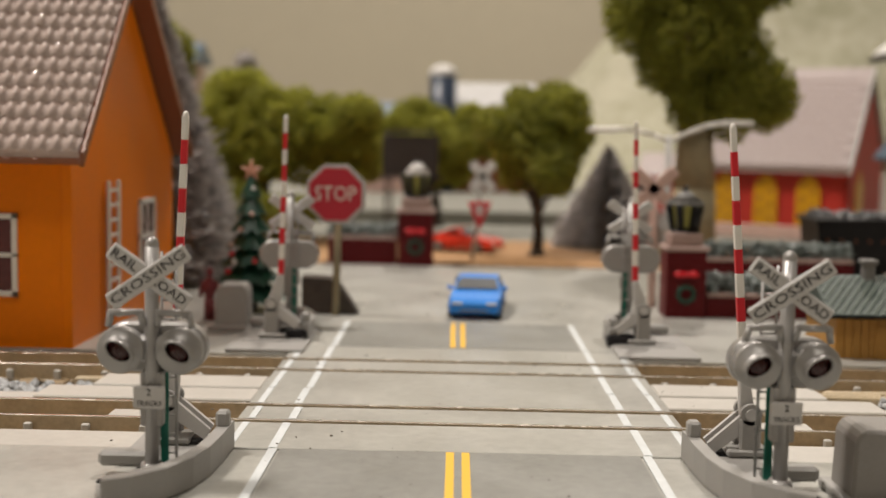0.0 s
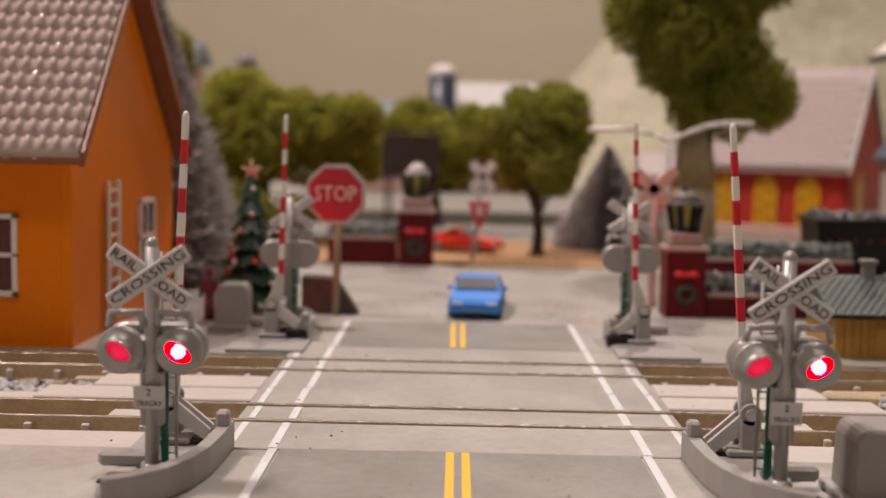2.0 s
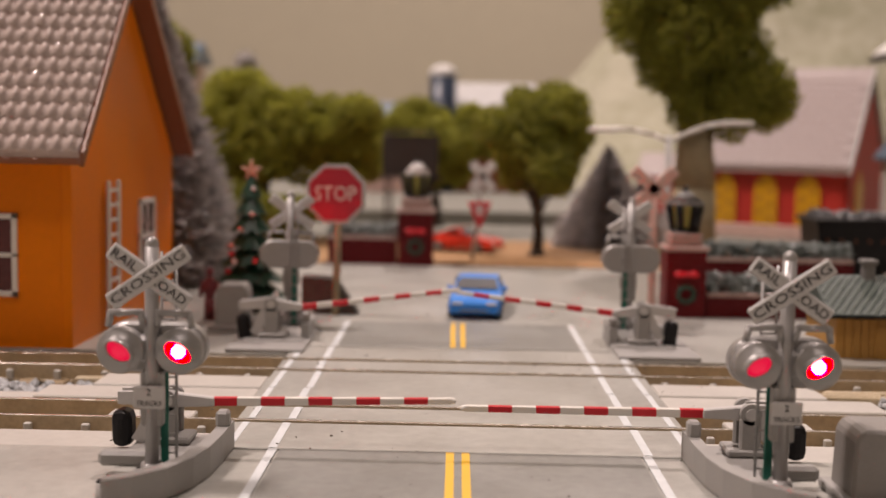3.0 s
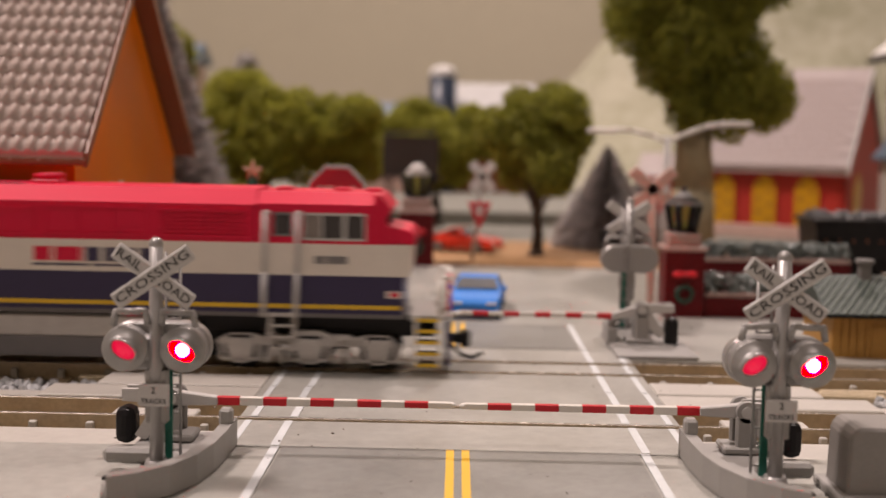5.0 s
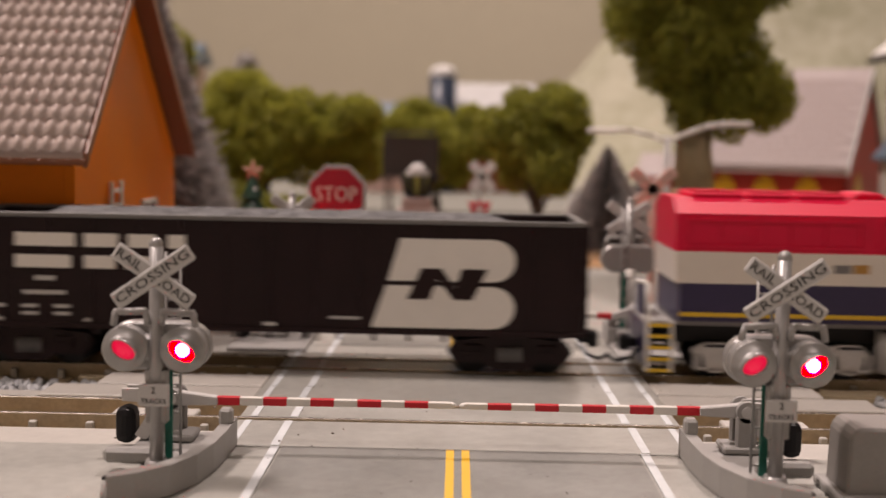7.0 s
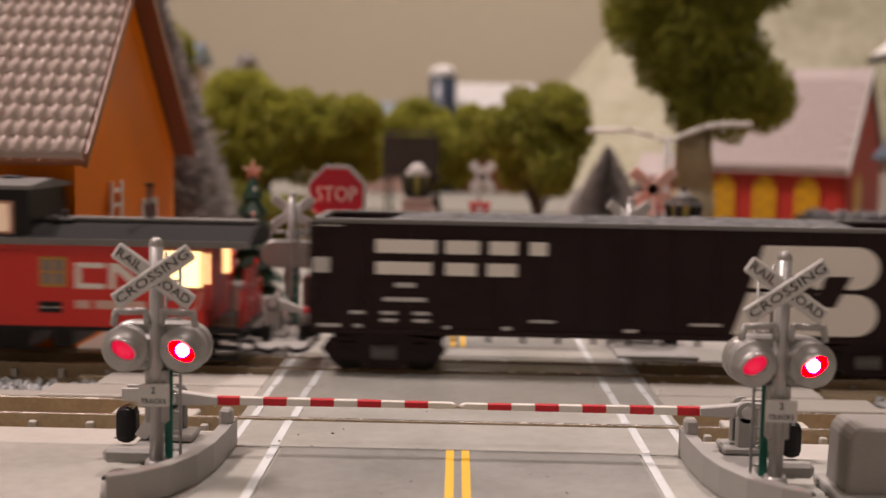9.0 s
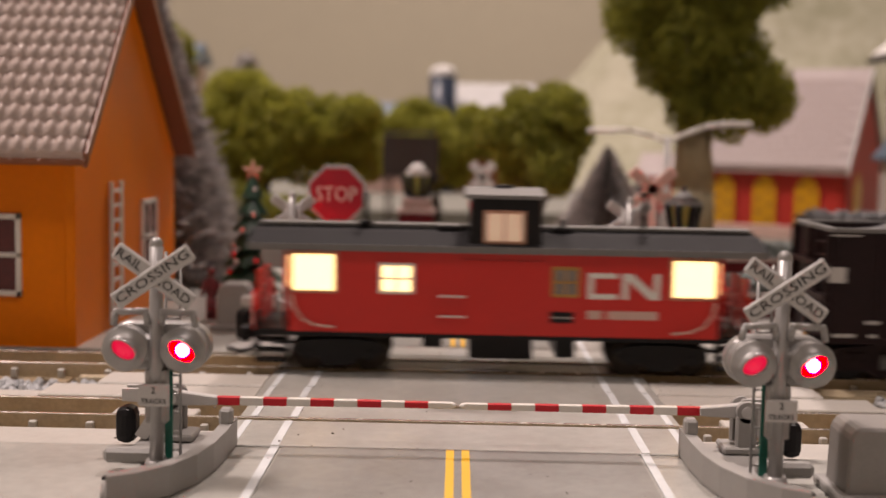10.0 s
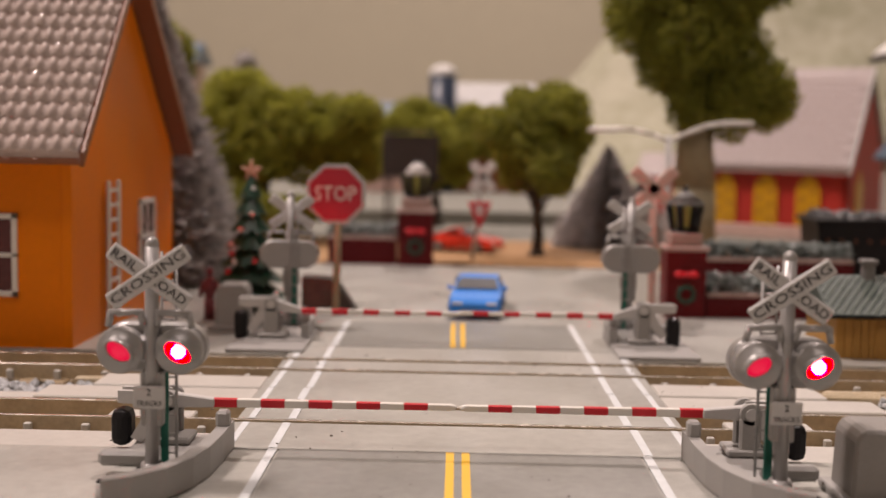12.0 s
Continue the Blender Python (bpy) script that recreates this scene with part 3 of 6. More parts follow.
def loco():
    t = thing("diesel_locomotive", "red, white and navy cowl-bodied diesel locomotive on the far track", "locomotive")
    L, W = 116.6, 9.5
    # cowl in colour bands
    body = part("navy_band", prism(new_bm(), [(-W, 9.6), (W, 9.6), (W, 15.55), (-W, 15.55)], 0.6, 114.6, "x"), LOCO_BLUE, t)
    part("yellow_stripe", B(new_bm(), 0.8, 114.3, -W - 0.08, W + 0.08, 10.35, 11.0), YELLOW, t)
    part("white_band", prism(new_bm(), [(0, 15.55), (115.6, 15.55), (115.9, 20.5), (-0.2, 20.5)], -W, W, "y"), LOCO_WHITE, t)
    bm = new_bm()
    prism(bm, [(-W, 20.5), (W, 20.5), (W, 26.4), (W - 3.6, 28.7), (-W + 3.6, 28.7), (-W, 26.4)], -0.2, 92.6, "x")
    part("red_hood", bm, LOCO_RED, t)
    # cab: roof, upper side with window openings' frames, raked front, nose
    bm = new_bm()
    prism(bm, [(-W, 20.5), (W, 20.5), (W, 26.6), (W - 3.2, 28.4), (-W + 3.2, 28.4), (-W, 26.6)], 92.8, 110.2, "x")
    prism(bm, [(110.2, 20.5), (112.6, 20.5), (112.0, 24.5), (112.9, 26.0), (111.2, 28.0), (110.2, 28.4)], -W + 0.4, W - 0.4, "y")
    prism(bm, [(111.6, 20.5), (116.4, 20.5), (116.2, 22.0), (115.4, 22.8), (111.6, 23.6)], -W + 0.7, W - 0.7, "y", bevel=0.25)
    part("cab", bm, LOCO_RED, t)
    bm = new_bm()
    B(bm, 112.2, 112.7, -7.6, -0.7, 23.9, 25.9, 0.1)
    B(bm, 112.2, 112.7, 0.7, 7.6, 23.9, 25.9, 0.1)
    part("windshield", bm, GLASS_DARK, t)
    # hood panels, doors and louvres as raised or sunk plates
    for a, b, c, d in ((1.4, 27, 21.2, 25.6), (29.6, 38.5, 21.2, 25.8), (41, 60, 21.0, 25.4), (61.5, 76.5, 21.2, 25.8), (78.5, 91.5, 21.2, 25.6)):
        bm = new_bm()
        plate_side(bm, a, b, c, c + 0.35, d=0.16)
        plate_side(bm, a, b, d - 0.35, d, d=0.16)
        n = int((b - a) / 5)
        for k in range(n + 1):
            x = a + (b - a) * k / max(1, n)
            plate_side(bm, x - 0.15, x + 0.15, c, d, d=0.16)
        part("hood_panel", bm, LOCO_RED, t)
    for a, b in ((79, 91),):
        for k in range(5):
            part("louvre", plate_side(new_bm(), a, b, 22.0 + k * 0.62, 22.25 + k * 0.62, d=0.1), LOCO_RED, t)
    for k in range(24):
        x = 3 + k * 4.55
        part("seam", plate_side(new_bm(), x, x + 0.14, 15.7, 20.4, y=-W + 0.16, d=0.26), LOCO_WHITE, t)
    # roof gear
    for a, b in ((2.6, 10.4), (10.9, 17.8), (18.3, 25.8)):
        bm = new_bm()
        B(bm, a, b, -6, 6, 28.5, 29.5, 0.3)
        for k in range(5):
            B(bm, a + 0.5, b - 0.5, -5 + k * 2.2, -4.2 + k * 2.2, 29.4, 29.7)
        part("radiator_grille", bm, LOCO_RED, t)
    part("exhaust_housing", prism(new_bm(), [(26.3, 28.6), (33, 28.6), (31.5, 29.8), (27.8, 29.8)], -4, 4, "y", bevel=0.3), LOCO_RED, t)
    bm = new_bm()
    C(bm, (37.6, -3, 28.5), (37.6, -3, 29.7), 1.6, n=18)
    C(bm, (37.6, -3, 29.7), (37.6, -3, 30.2), 2.3, 2.0, n=18)
    part("roof_fan", bm, PALE_GREY, t, "pale grey round roof fan")
    bm = new_bm()
    B(bm, 34, 57, -5.4, -5.0, 28.2, 28.9)
    part("roof_edge", bm, TANK_GREY, t)
    bm = new_bm()
    B(bm, 56.8, 61.2, -1.6, 1.6, 28.5, 29.3, 0.2)
    for s in (-0.9, 0.9):
        C(bm, (57.2, s, 29.8), (61.0, s, 29.8), 0.45, 0.6, n=10)
    part("horn", bm, LOCO_RED, t)
    for x in (94.6, 103.6, 108.4):
        part("roof_hatch", B(new_bm(), x, x + 2.4, -2, 2, 28.3, 28.9, 0.2), LOCO_RED, t)
    # cab side windows, posts and door
    for a, b, m in ((95.6, 97.9, GLASS_DARK), (100.0, 102.4, WINDOW_GREY), (102.7, 105.6, GLASS_DARK), (106.2, 108.7, GLASS_DARK)):
        bm = new_bm()
        plate_side(bm, a - 0.3, b + 0.3, 21.0 + (0.6 if a < 96 else 0), 25.3, y=-W, d=0.14)
        w = part("window_frame", bm, TANK_GREY if a < 96 else PALE_GREY, t)
        part("pane", plate_side(new_bm(), a, b, 21.4 + (0.6 if a < 96 else 0), 24.9, y=-W - 0.1, d=0.1), m, w)
    for x in (94.3, 99.1):
        bm = new_bm()
        sweep(bm, [(x + 0.2, -W - 0.2, 25.4), (x - 0.1, -W - 0.7, 25.0), (x - 0.1, -W - 0.7, 16), (x - 0.3, -W - 0.7, 9.0)], 0.42, n=6)
        part("grab_post", bm, PALE_GREY, t, "pale grey door grab post")
    bm = new_bm()
    B(bm, 94.6, 99.2, -W - 0.4, -W + 0.6, 9.0, 9.6, 0.1)
    for s in (95.0, 98.6):
        B(bm, s - 0.3, s + 0.3, -W - 0.3, -W + 0.3, 3.6, 9.2, 0.1)
    for z in (3.8, 5.6, 7.4):
        B(bm, 95, 98.6, -W - 0.4, -W + 0.6, z, z + 0.35)
    part("cab_ladder", bm, TRUCK_GREY, t)
    # emblems as plain shapes
    bars("red_emblem", [(59.8, 62.6), (63.0, 67.2)], 17.1, 19.3, -W - 0.02, LOCO_RED, t, "red emblem blocks")
    bars("navy_emblem", [(67.6, 69.6), (70.3, 73.0), (73.7, 74.8), (75.5, 78.1)], 17.1, 19.3, -W - 0.02, LOCO_BLUE, t, "navy emblem blocks")
    bars("underline", [(59.6, 67.9), (68.6, 78.2)], 16.35, 16.7, -W - 0.02, LOCO_BLUE, t)
    bars("small_emblem", [(23.2, 26.0)], 17.5, 18.8, -W - 0.02, TANK_GREY, t)
    bars("small_emblem", [(26.1, 28.4)], 17.5, 18.9, -W - 0.02, OCHRE, t)
    bars("number_bar", [(101.5, 106.4)], 17.4, 18.6, -W - 0.02, TANK_GREY, t)
    bars("marker_light", [(112.2, 114.6)], 12.2, 13.3, -W - 0.1, LOCO_WHITE, t)
    bars("red_patch", [(112.8, 114.0)], 12.4, 13.1, -W - 0.18, LOCO_RED, t)
    bm = new_bm()
    C(bm, (38.9, -W - 0.1, 18.9), (38.9, -W + 0.2, 18.9), 1.2, n=18)
    part("round_badge", bm, TANK_GREY, t)
    bm = new_bm()
    C(bm, (38.9, -W - 0.1, 16.5), (38.9, -W + 0.2, 16.5), 1.1, n=18)
    part("round_badge", bm, PINK, t)
    # frame, tank, tanks ahead of it
    part("sill", B(new_bm(), 0.5, 115, -9.2, 9.2, 8.9, 9.6), TANK_GREY, t)
    part("underframe", B(new_bm(), -3, 119.5, -5.6, 5.6, 5.6, 8.9, 0.3), BLACK, t)
    tank = part("fuel_tank", B(new_bm(), 39.8, 77.6, -8.8, 8.8, 5.0, 8.5, 0.3), TRUCK_GREY, t)
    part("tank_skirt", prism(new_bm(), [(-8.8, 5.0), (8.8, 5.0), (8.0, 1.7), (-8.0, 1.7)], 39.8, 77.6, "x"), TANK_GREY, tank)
    part("filler", B(new_bm(), 73.8, 75.0, -9.1, -8.6, 5.6, 7.6, 0.1), TANK_GREY, tank)
    part("red_valve", B(new_bm(), 73.2, 74.8, -8.9, -8, 8.5, 9.0), LOCO_RED, tank)
    part("air_tank", C(new_bm(), (80, -7.5, 5), (80, 7.5, 5), 1.6, n=16), TRUCK_GREY, t)
    part("filter_box", B(new_bm(), 81.5, 83.4, -8, 8, 2.4, 8.2, 0.3), WHITE, t)
    part("yellow_tag", B(new_bm(), 83.5, 84.2, -8.1, -7, 5.0, 7.0), YELLOW, t)
    part("step_plate", B(new_bm(), 78.2, 84.5, -7, 7, 2.2, 3.2, 0.2), PALE_GREY, t)
    # Black filler boxes added for the dark underside, hiding the bright road behind.
    for a, b in ((29.6, 39.8), (77.6, 87.0)):
        part("underside_shade_block", B(new_bm(), a, b, -4.5, 4.5, 1.6, 6.0, 0.2), BLACK, t)
    for x in (32.2, 36.8):
        bm = new_bm()
        C(bm, (x, -7.6, 1.7), (x, -7.6, 7.6), 0.95, n=14)
        S(bm, (x, -7.6, 7.6), 0.95, 0.95, 0.5)
        C(bm, (x - 1.4, -7.9, 2.0), (x - 1.4, -7.9, 8.4), 0.28, n=8)
        part("filter_tank", bm, PALE_GREY, t, "pale upright tank")
    part("equipment_box", B(new_bm(), 33.4, 38.8, -5.6, 7.4, 3.6, 8.6, 0.3), TANK_GREY, t)
    # two three-axle trucks
    for axles in ((6.7, 16.5, 26.7), (90.3, 100.7, 111.0)):
        tr = part("truck_bolster", B(new_bm(), axles[0] + 2, axles[2] - 2, -4, 4, 3.4, 6.6, 0.2), BLACK, t)
        for ax in axles:
            part("wheelset", wheelset(new_bm(), ax), BLACK, tr)
        for y in (-7.4, 7.4):
            bm = new_bm()
            o = (y - 0.6, y + 0.6)
            mids = [(axles[0] + axles[1]) / 2, (axles[1] + axles[2]) / 2]
            top = [(axles[0] - 3.6, 4.9), (axles[0] - 1.6, 6.0), (axles[0] + 1.6, 6.0), (mids[0], 5.0), (axles[1] - 1.6, 6.6), (axles[1] + 1.6, 6.6), (mids[1], 5.0), (axles[2] - 1.6, 6.0), (axles[2] + 1.6, 6.0), (axles[2] + 2.6, 4.9)]
            bot = [(axles[2] + 2.6, 4.2), (axles[2], 3.9), (mids[1], 4.2), (axles[1], 3.9), (mids[0], 4.2), (axles[0], 3.9), (axles[0] - 3.6, 4.2)]
            prism(bm, top + bot, o[0], o[1], "y", bevel=0.12)
            part("sideframe", bm, TRUCK_GREY, tr)
            for ax in axles:
                # journal box with a flanged lid, on a hat-shaped pedestal
                bm = new_bm()
                prism(bm, [(ax - 2.2, 4.4), (ax - 1.5, 5.3), (ax + 1.5, 5.3), (ax + 2.2, 4.4), (ax + 1.7, 2.3), (ax + 1.1, 1.3), (ax - 1.1, 1.3), (ax - 1.7, 2.3)], o[0] - 0.5, o[1] + 0.5, "y", bevel=0.2)
                C(bm, (ax, y - 1.4, 3.3), (ax, y + 1.4, 3.3), 1.0, n=14)
                C(bm, (ax, y - 1.65, 3.3), (ax, y + 1.65, 3.3), 0.45, n=10)
                B(bm, ax - 2.9, ax + 2.9, y - 1.1, y + 1.1, 1.7, 2.1, 0.1)
                B(bm, ax - 3.1, ax - 2.5, y - 0.95, y + 0.95, 1.7, 4.6, 0.1)
                B(bm, ax + 2.5, ax + 3.1, y - 0.95, y + 0.95, 1.7, 4.6, 0.1)
                part("journal_box", bm, TRUCK_GREY, tr)
            f = -1 if y < 0 else 1
            # Flat black blocks on the face stand for the shade in its recesses.
            for ax in axles:
                part("recess_shade", B(new_bm(), ax - 1.7, ax + 1.7, y + f * 0.55, y + f * 0.7, 5.3, 5.75, 0.05), BLACK, tr)
                for d in (-2.0, 2.0):
                    part("spring_recess_shade", B(new_bm(), ax + d - 0.42, ax + d + 0.42, y + f * 0.55, y + f * 0.8, 2.2, 4.3, 0.05), BLACK, tr)
            for mx in mids:
                cyl = new_bm()
                C(cyl, (mx - 1.3, y + f * 1.0, 5.6), (mx + 1.1, y + f * 1.0, 5.6), 0.62, n=12)
                C(cyl, (mx + 1.1, y + f * 1.0, 5.6), (mx + 2.2, y + f * 1.0, 5.5), 0.22, n=8)
                part("brake_cylinder", cyl, TRUCK_GREY, tr)
            for mx in mids:
                bm = new_bm()
                prism(bm, [(mx - 1.7, 1.5), (mx - 1.0, 3.9), (mx + 1.0, 3.9), (mx + 1.7, 1.5), (mx + 0.6, 1.5), (mx, 3.0), (mx - 0.6, 1.5)], o[0] - 0.2, o[1] + 0.2, "y")
                C(bm, (mx, y - 1.1, 4.6), (mx, y + 1.1, 4.6), 0.4, n=10)
                part("brake_hanger", bm, TRUCK_GREY, tr)
    # end platforms, steps and rails
    for x, s in ((0.0, -1), (115.6, 1)):
        e = x + s * (3.9 if s < 0 else 6.2)
        a, b = sorted((x, e))
        part("platform", B(new_bm(), a, b, -8.8, 8.8, 8.7, 9.5, 0.1), PALE_GREY, t)
        part("pilot", B(new_bm(), min(e, e - s * 0.8), max(e, e - s * 0.8), -8.6, 8.6, 1.6, 8.7, 0.15), LOCO_BLUE, t)
        x0 = x + (1.0 if s > 0 else -0.2)
        x1 = x0 + s * 3.6
        a, b = sorted((x0, x1))
        for z in (1.5, 3.3, 5.1, 6.9, 8.6):
            sw = new_bm()
            B(sw, a, b, -9.2, -6.5, z, z + 0.25)
            B(sw, a, b, -9.3, -9.1, z - 0.1, z + 0.45, mi=1)
            part("step", sw, [BLACK, YELLOW], t, "black step with a yellow edge")
        bm = new_bm()
        for xx in (a, b):
            B(bm, xx - 0.25, xx + 0.25, -9.3, -8.8, 1.4, 9.4, 0.05)
        for y in (-8.6, 8.6):
            C(bm, (x1, y, 9), (x1, y, 15.2), 0.35, n=8)
            sweep(bm, [(x1, y, 15.2), (x1 + s * 1.0, y * 0.7, 15.4), (x1 + s * 1.2, y * 0.3, 14.6)], 0.35, n=8)
        part("handrail", bm, WHITE, t)
        part("end_gate", B(new_bm(), min(e, e - s * 0.6), max(e, e - s * 0.6), -3.4, 3.4, 9.4, 14.9, 0.2), LOCO_RED if s > 0 else LOCO_BLUE, t)
        coupler(t, e, s, 4.6, 2.2)
    return t


def gondola():
    t = thing("coal_gondola", "black high-sided gondola loaded with grey coal", "gondola", group="gondolas in the train")
    L, W = 93.7, 9.3
    for y0, y1 in ((-W, -W + 0.5), (W - 0.5, W)):
        part("side_panel", B(new_bm(), 0.6, L - 0.6, y0, y1, 6.4, 23.0), GONDOLA, t)
    for x0 in (0.3, L - 0.9):
        part("end_panel", B(new_bm(), x0, x0 + 0.6, -W, W, 6.4, 23.0), GONDOLA, t)
    part("floor_plate", B(new_bm(), 0.6, L - 0.6, -W, W, 6.2, 7.4), GONDOLA, t)
    bm = new_bm()
    for y in (-W, W):
        B(bm, 0, L, y - 0.35, y + 0.35, 22.7, 23.4, 0.1)
    for x in (0.5, L - 0.5):
        B(bm, x - 0.5, x + 0.5, -W, W, 22.7, 23.4, 0.1)
    part("top_rim", bm, DARK_GREY, t)
    for y in (-W - 0.12, W + 0.12):
        for k in range(15):
            x = 1.0 + k * (L - 2) / 14
            part("rib", B(new_bm(), x - 0.3, x + 0.3, y - 0.14, y + 0.14, 6.4, 22.8), GONDOLA, t)
        part("side_sill", B(new_bm(), 0.4, L - 0.4, y - 0.16, y + 0.16, 6.2, 7.0), GONDOLA, t)
    for k in range(11):
        x = 21 + k * 5.2
        part("hook", B(new_bm(), x - 0.3, x + 0.3, -W + 0.2, -W + 1.2, 5.2, 6.6), GONDOLA, t)
    # end ladders
    for x in (-0.2, L + 0.2):
        bm = new_bm()
        for z in range(8):
            B(bm, x - 0.25, x + 0.25, -W + 0.6, -W + 4.4, 7 + z * 2, 7.3 + z * 2)
        B(bm, x - 0.5, x + 0.5, -W, W, 12.4, 13.4)
        B(bm, x - 0.5, x + 0.5, -W, W, 17.2, 18)
        for y in (-W + 0.3, -W + 4.6, 0, W - 0.3):
            B(bm, x - 0.4, x + 0.4, y - 0.25, y + 0.25, 6.4, 22.8)
        part("end_ladder", bm, GONDOLA, t)
    # coal: one crumbled heap, sloping away at both ends
    rr = random.Random(11)
    bm = new_bm()
    nx, ny = 230, 34
    grid = []
    for j in range(ny + 1):
        row = []
        for i in range(nx + 1):
            x, y = 1 + (L - 2) * i / nx, (W - 0.6) * (2 * j / ny - 1)
            end = max(0.0, min(1, (x - 1) / 13, (L - 1 - x) / 13))
            z = 19.2 + 3.4 * end + 0.9 * (1 - (y / W) ** 2) * end + rr.uniform(-0.32, 0.32) + 0.5 * noise.noise((x * 0.35, y * 0.35, 2))
            row.append(bm.verts.new(Vector((x + rr.uniform(-0.12, 0.12), y, z)) * MM))
        grid.append(row)
    for j in range(ny):
        for i in range(nx):
            bm.faces.new((grid[j][i], grid[j][i + 1], grid[j + 1][i + 1], grid[j + 1][i]))
    tagged(part("coal", bm, COAL, t, "heaped grey coal"), kind="stuff")
    # lettering as bars, emblem as plain shapes
    y = -W - 0.3
    bars("name_bar", [(9.3, 18.2), (19.6, 24.6), (26.1, 30.2), (32.0, 34.6)], 18.4, 20.4, y, WHITE, t, "white lettering bars")
    bars("name_bar", [(9.3, 17.6), (19.6, 24.2), (25.8, 30.2)], 15.2, 17.1, y, WHITE, t, "white lettering bars")
    bars("small_bar", [(12.2, 15.2)], 13.3, 14.0, y, PALE_GREY, t)
    bars("small_bar", [(10.4, 16.8)], 11.2, 11.8, y, PALE_GREY, t)
    bars("small_bar", [(10.2, 12.6), (15.0, 17.4), (5.6, 7.8)], 9.2, 9.7, y, PALE_GREY, t)
    bars("small_bar", [(10.2, 12.6), (15.0, 17.4)], 8.1, 8.6, y, PALE_GREY, t)
    bars("small_bar", [(32.2, 36.0), (56.0, 60.6)], 8.4, 8.8, y, PALE_GREY, t)
    bars("small_bar", [(0.8, 4.2), (19.6, 20.4), (28.2, 29.6), (46.2, 48.2), (6.2, 7.4)], 7.2, 7.7, y, PALE_GREY, t)
    bars("white_panel", [(0.0, 2.5)], 15.3, 17.6, y, PALE_GREY, t)
    bars("small_bar", [(0.2, 4.4)], 22.2, 22.4, y, PALE_GREY, t)
    bm = new_bm()
    for z0 in (14.3, 7.3):
        n = 9
        k = -0.36 if z0 < 10 else -0.0
        arc = [(80.2 + 3.3 * math.cos(a), z0 + 3.15 + 3.15 * math.sin(a)) for a in [math.pi * (i / n - 0.5) for i in range(n + 1)]]
        left = [(66.4 if z0 > 10 else 64.4, z0 + 6.3), (64.6 if z0 > 10 else 62.2, z0)]
        prism(bm, arc + left, y - 0.06, y + 0.1, "y")
    part("white_emblem", bm, WHITE, t, "white two-lobed emblem")
    bm = new_bm()
    prism(bm, [(67.5, 11.6), (69.6, 16.2), (72.6, 16.2), (74.6, 13.4), (75.6, 16.2), (79.4, 16.2), (77.2, 11.6), (74.4, 11.6), (72, 14.6), (70.8, 11.6)], y - 0.12, y + 0.08, "y")
    part("black_emblem", bm, GONDOLA, t)
    for xc in (10.6, 83.0):
        tr = part("truck_bolster", B(new_bm(), xc - 2, xc + 2, -6, 6, 3.2, 6.3), GONDOLA, t)
        for ax in (xc - 5.6, xc + 5.6):
            part("wheelset", wheelset(new_bm(), ax, 2.8), BLACK, tr)
        for yy in (-7.2, 7.2):
            bm = new_bm()
            prism(bm, [(xc - 9.4, 3.6), (xc - 8.4, 5.2), (xc - 2.5, 5.9), (xc + 2.5, 5.9), (xc + 8.4, 5.2), (xc + 9.4, 3.6), (xc + 8, 1.8), (xc + 4.5, 2.2), (xc + 2.4, 0.9), (xc - 2.4, 0.9), (xc - 4.5, 2.2), (xc - 8, 1.8)], yy - 0.6, yy + 0.6, "y")
            for ax in (xc - 5.6, xc + 5.6):
                C(bm, (ax, yy - 1.0, 2.9), (ax, yy + 1.0, 2.9), 1.0, n=12)
                B(bm, ax - 1.4, ax + 1.4, yy - 0.9, yy + 0.9, 3.6, 4.8, 0.2)
            part("sideframe", bm, GONDOLA, tr)
            for k in (-1.3, 0, 1.3):
                part("spring", C(new_bm(), (xc + k, yy - 0.75, 2.2), (xc + k, yy - 0.75, 4.4), 0.5, n=10), DARK_GREY, tr)
    coupler(t, 0, -1, 4.8, 2.4)
    coupler(t, L, 1, 4.8, 2.4)
    return t


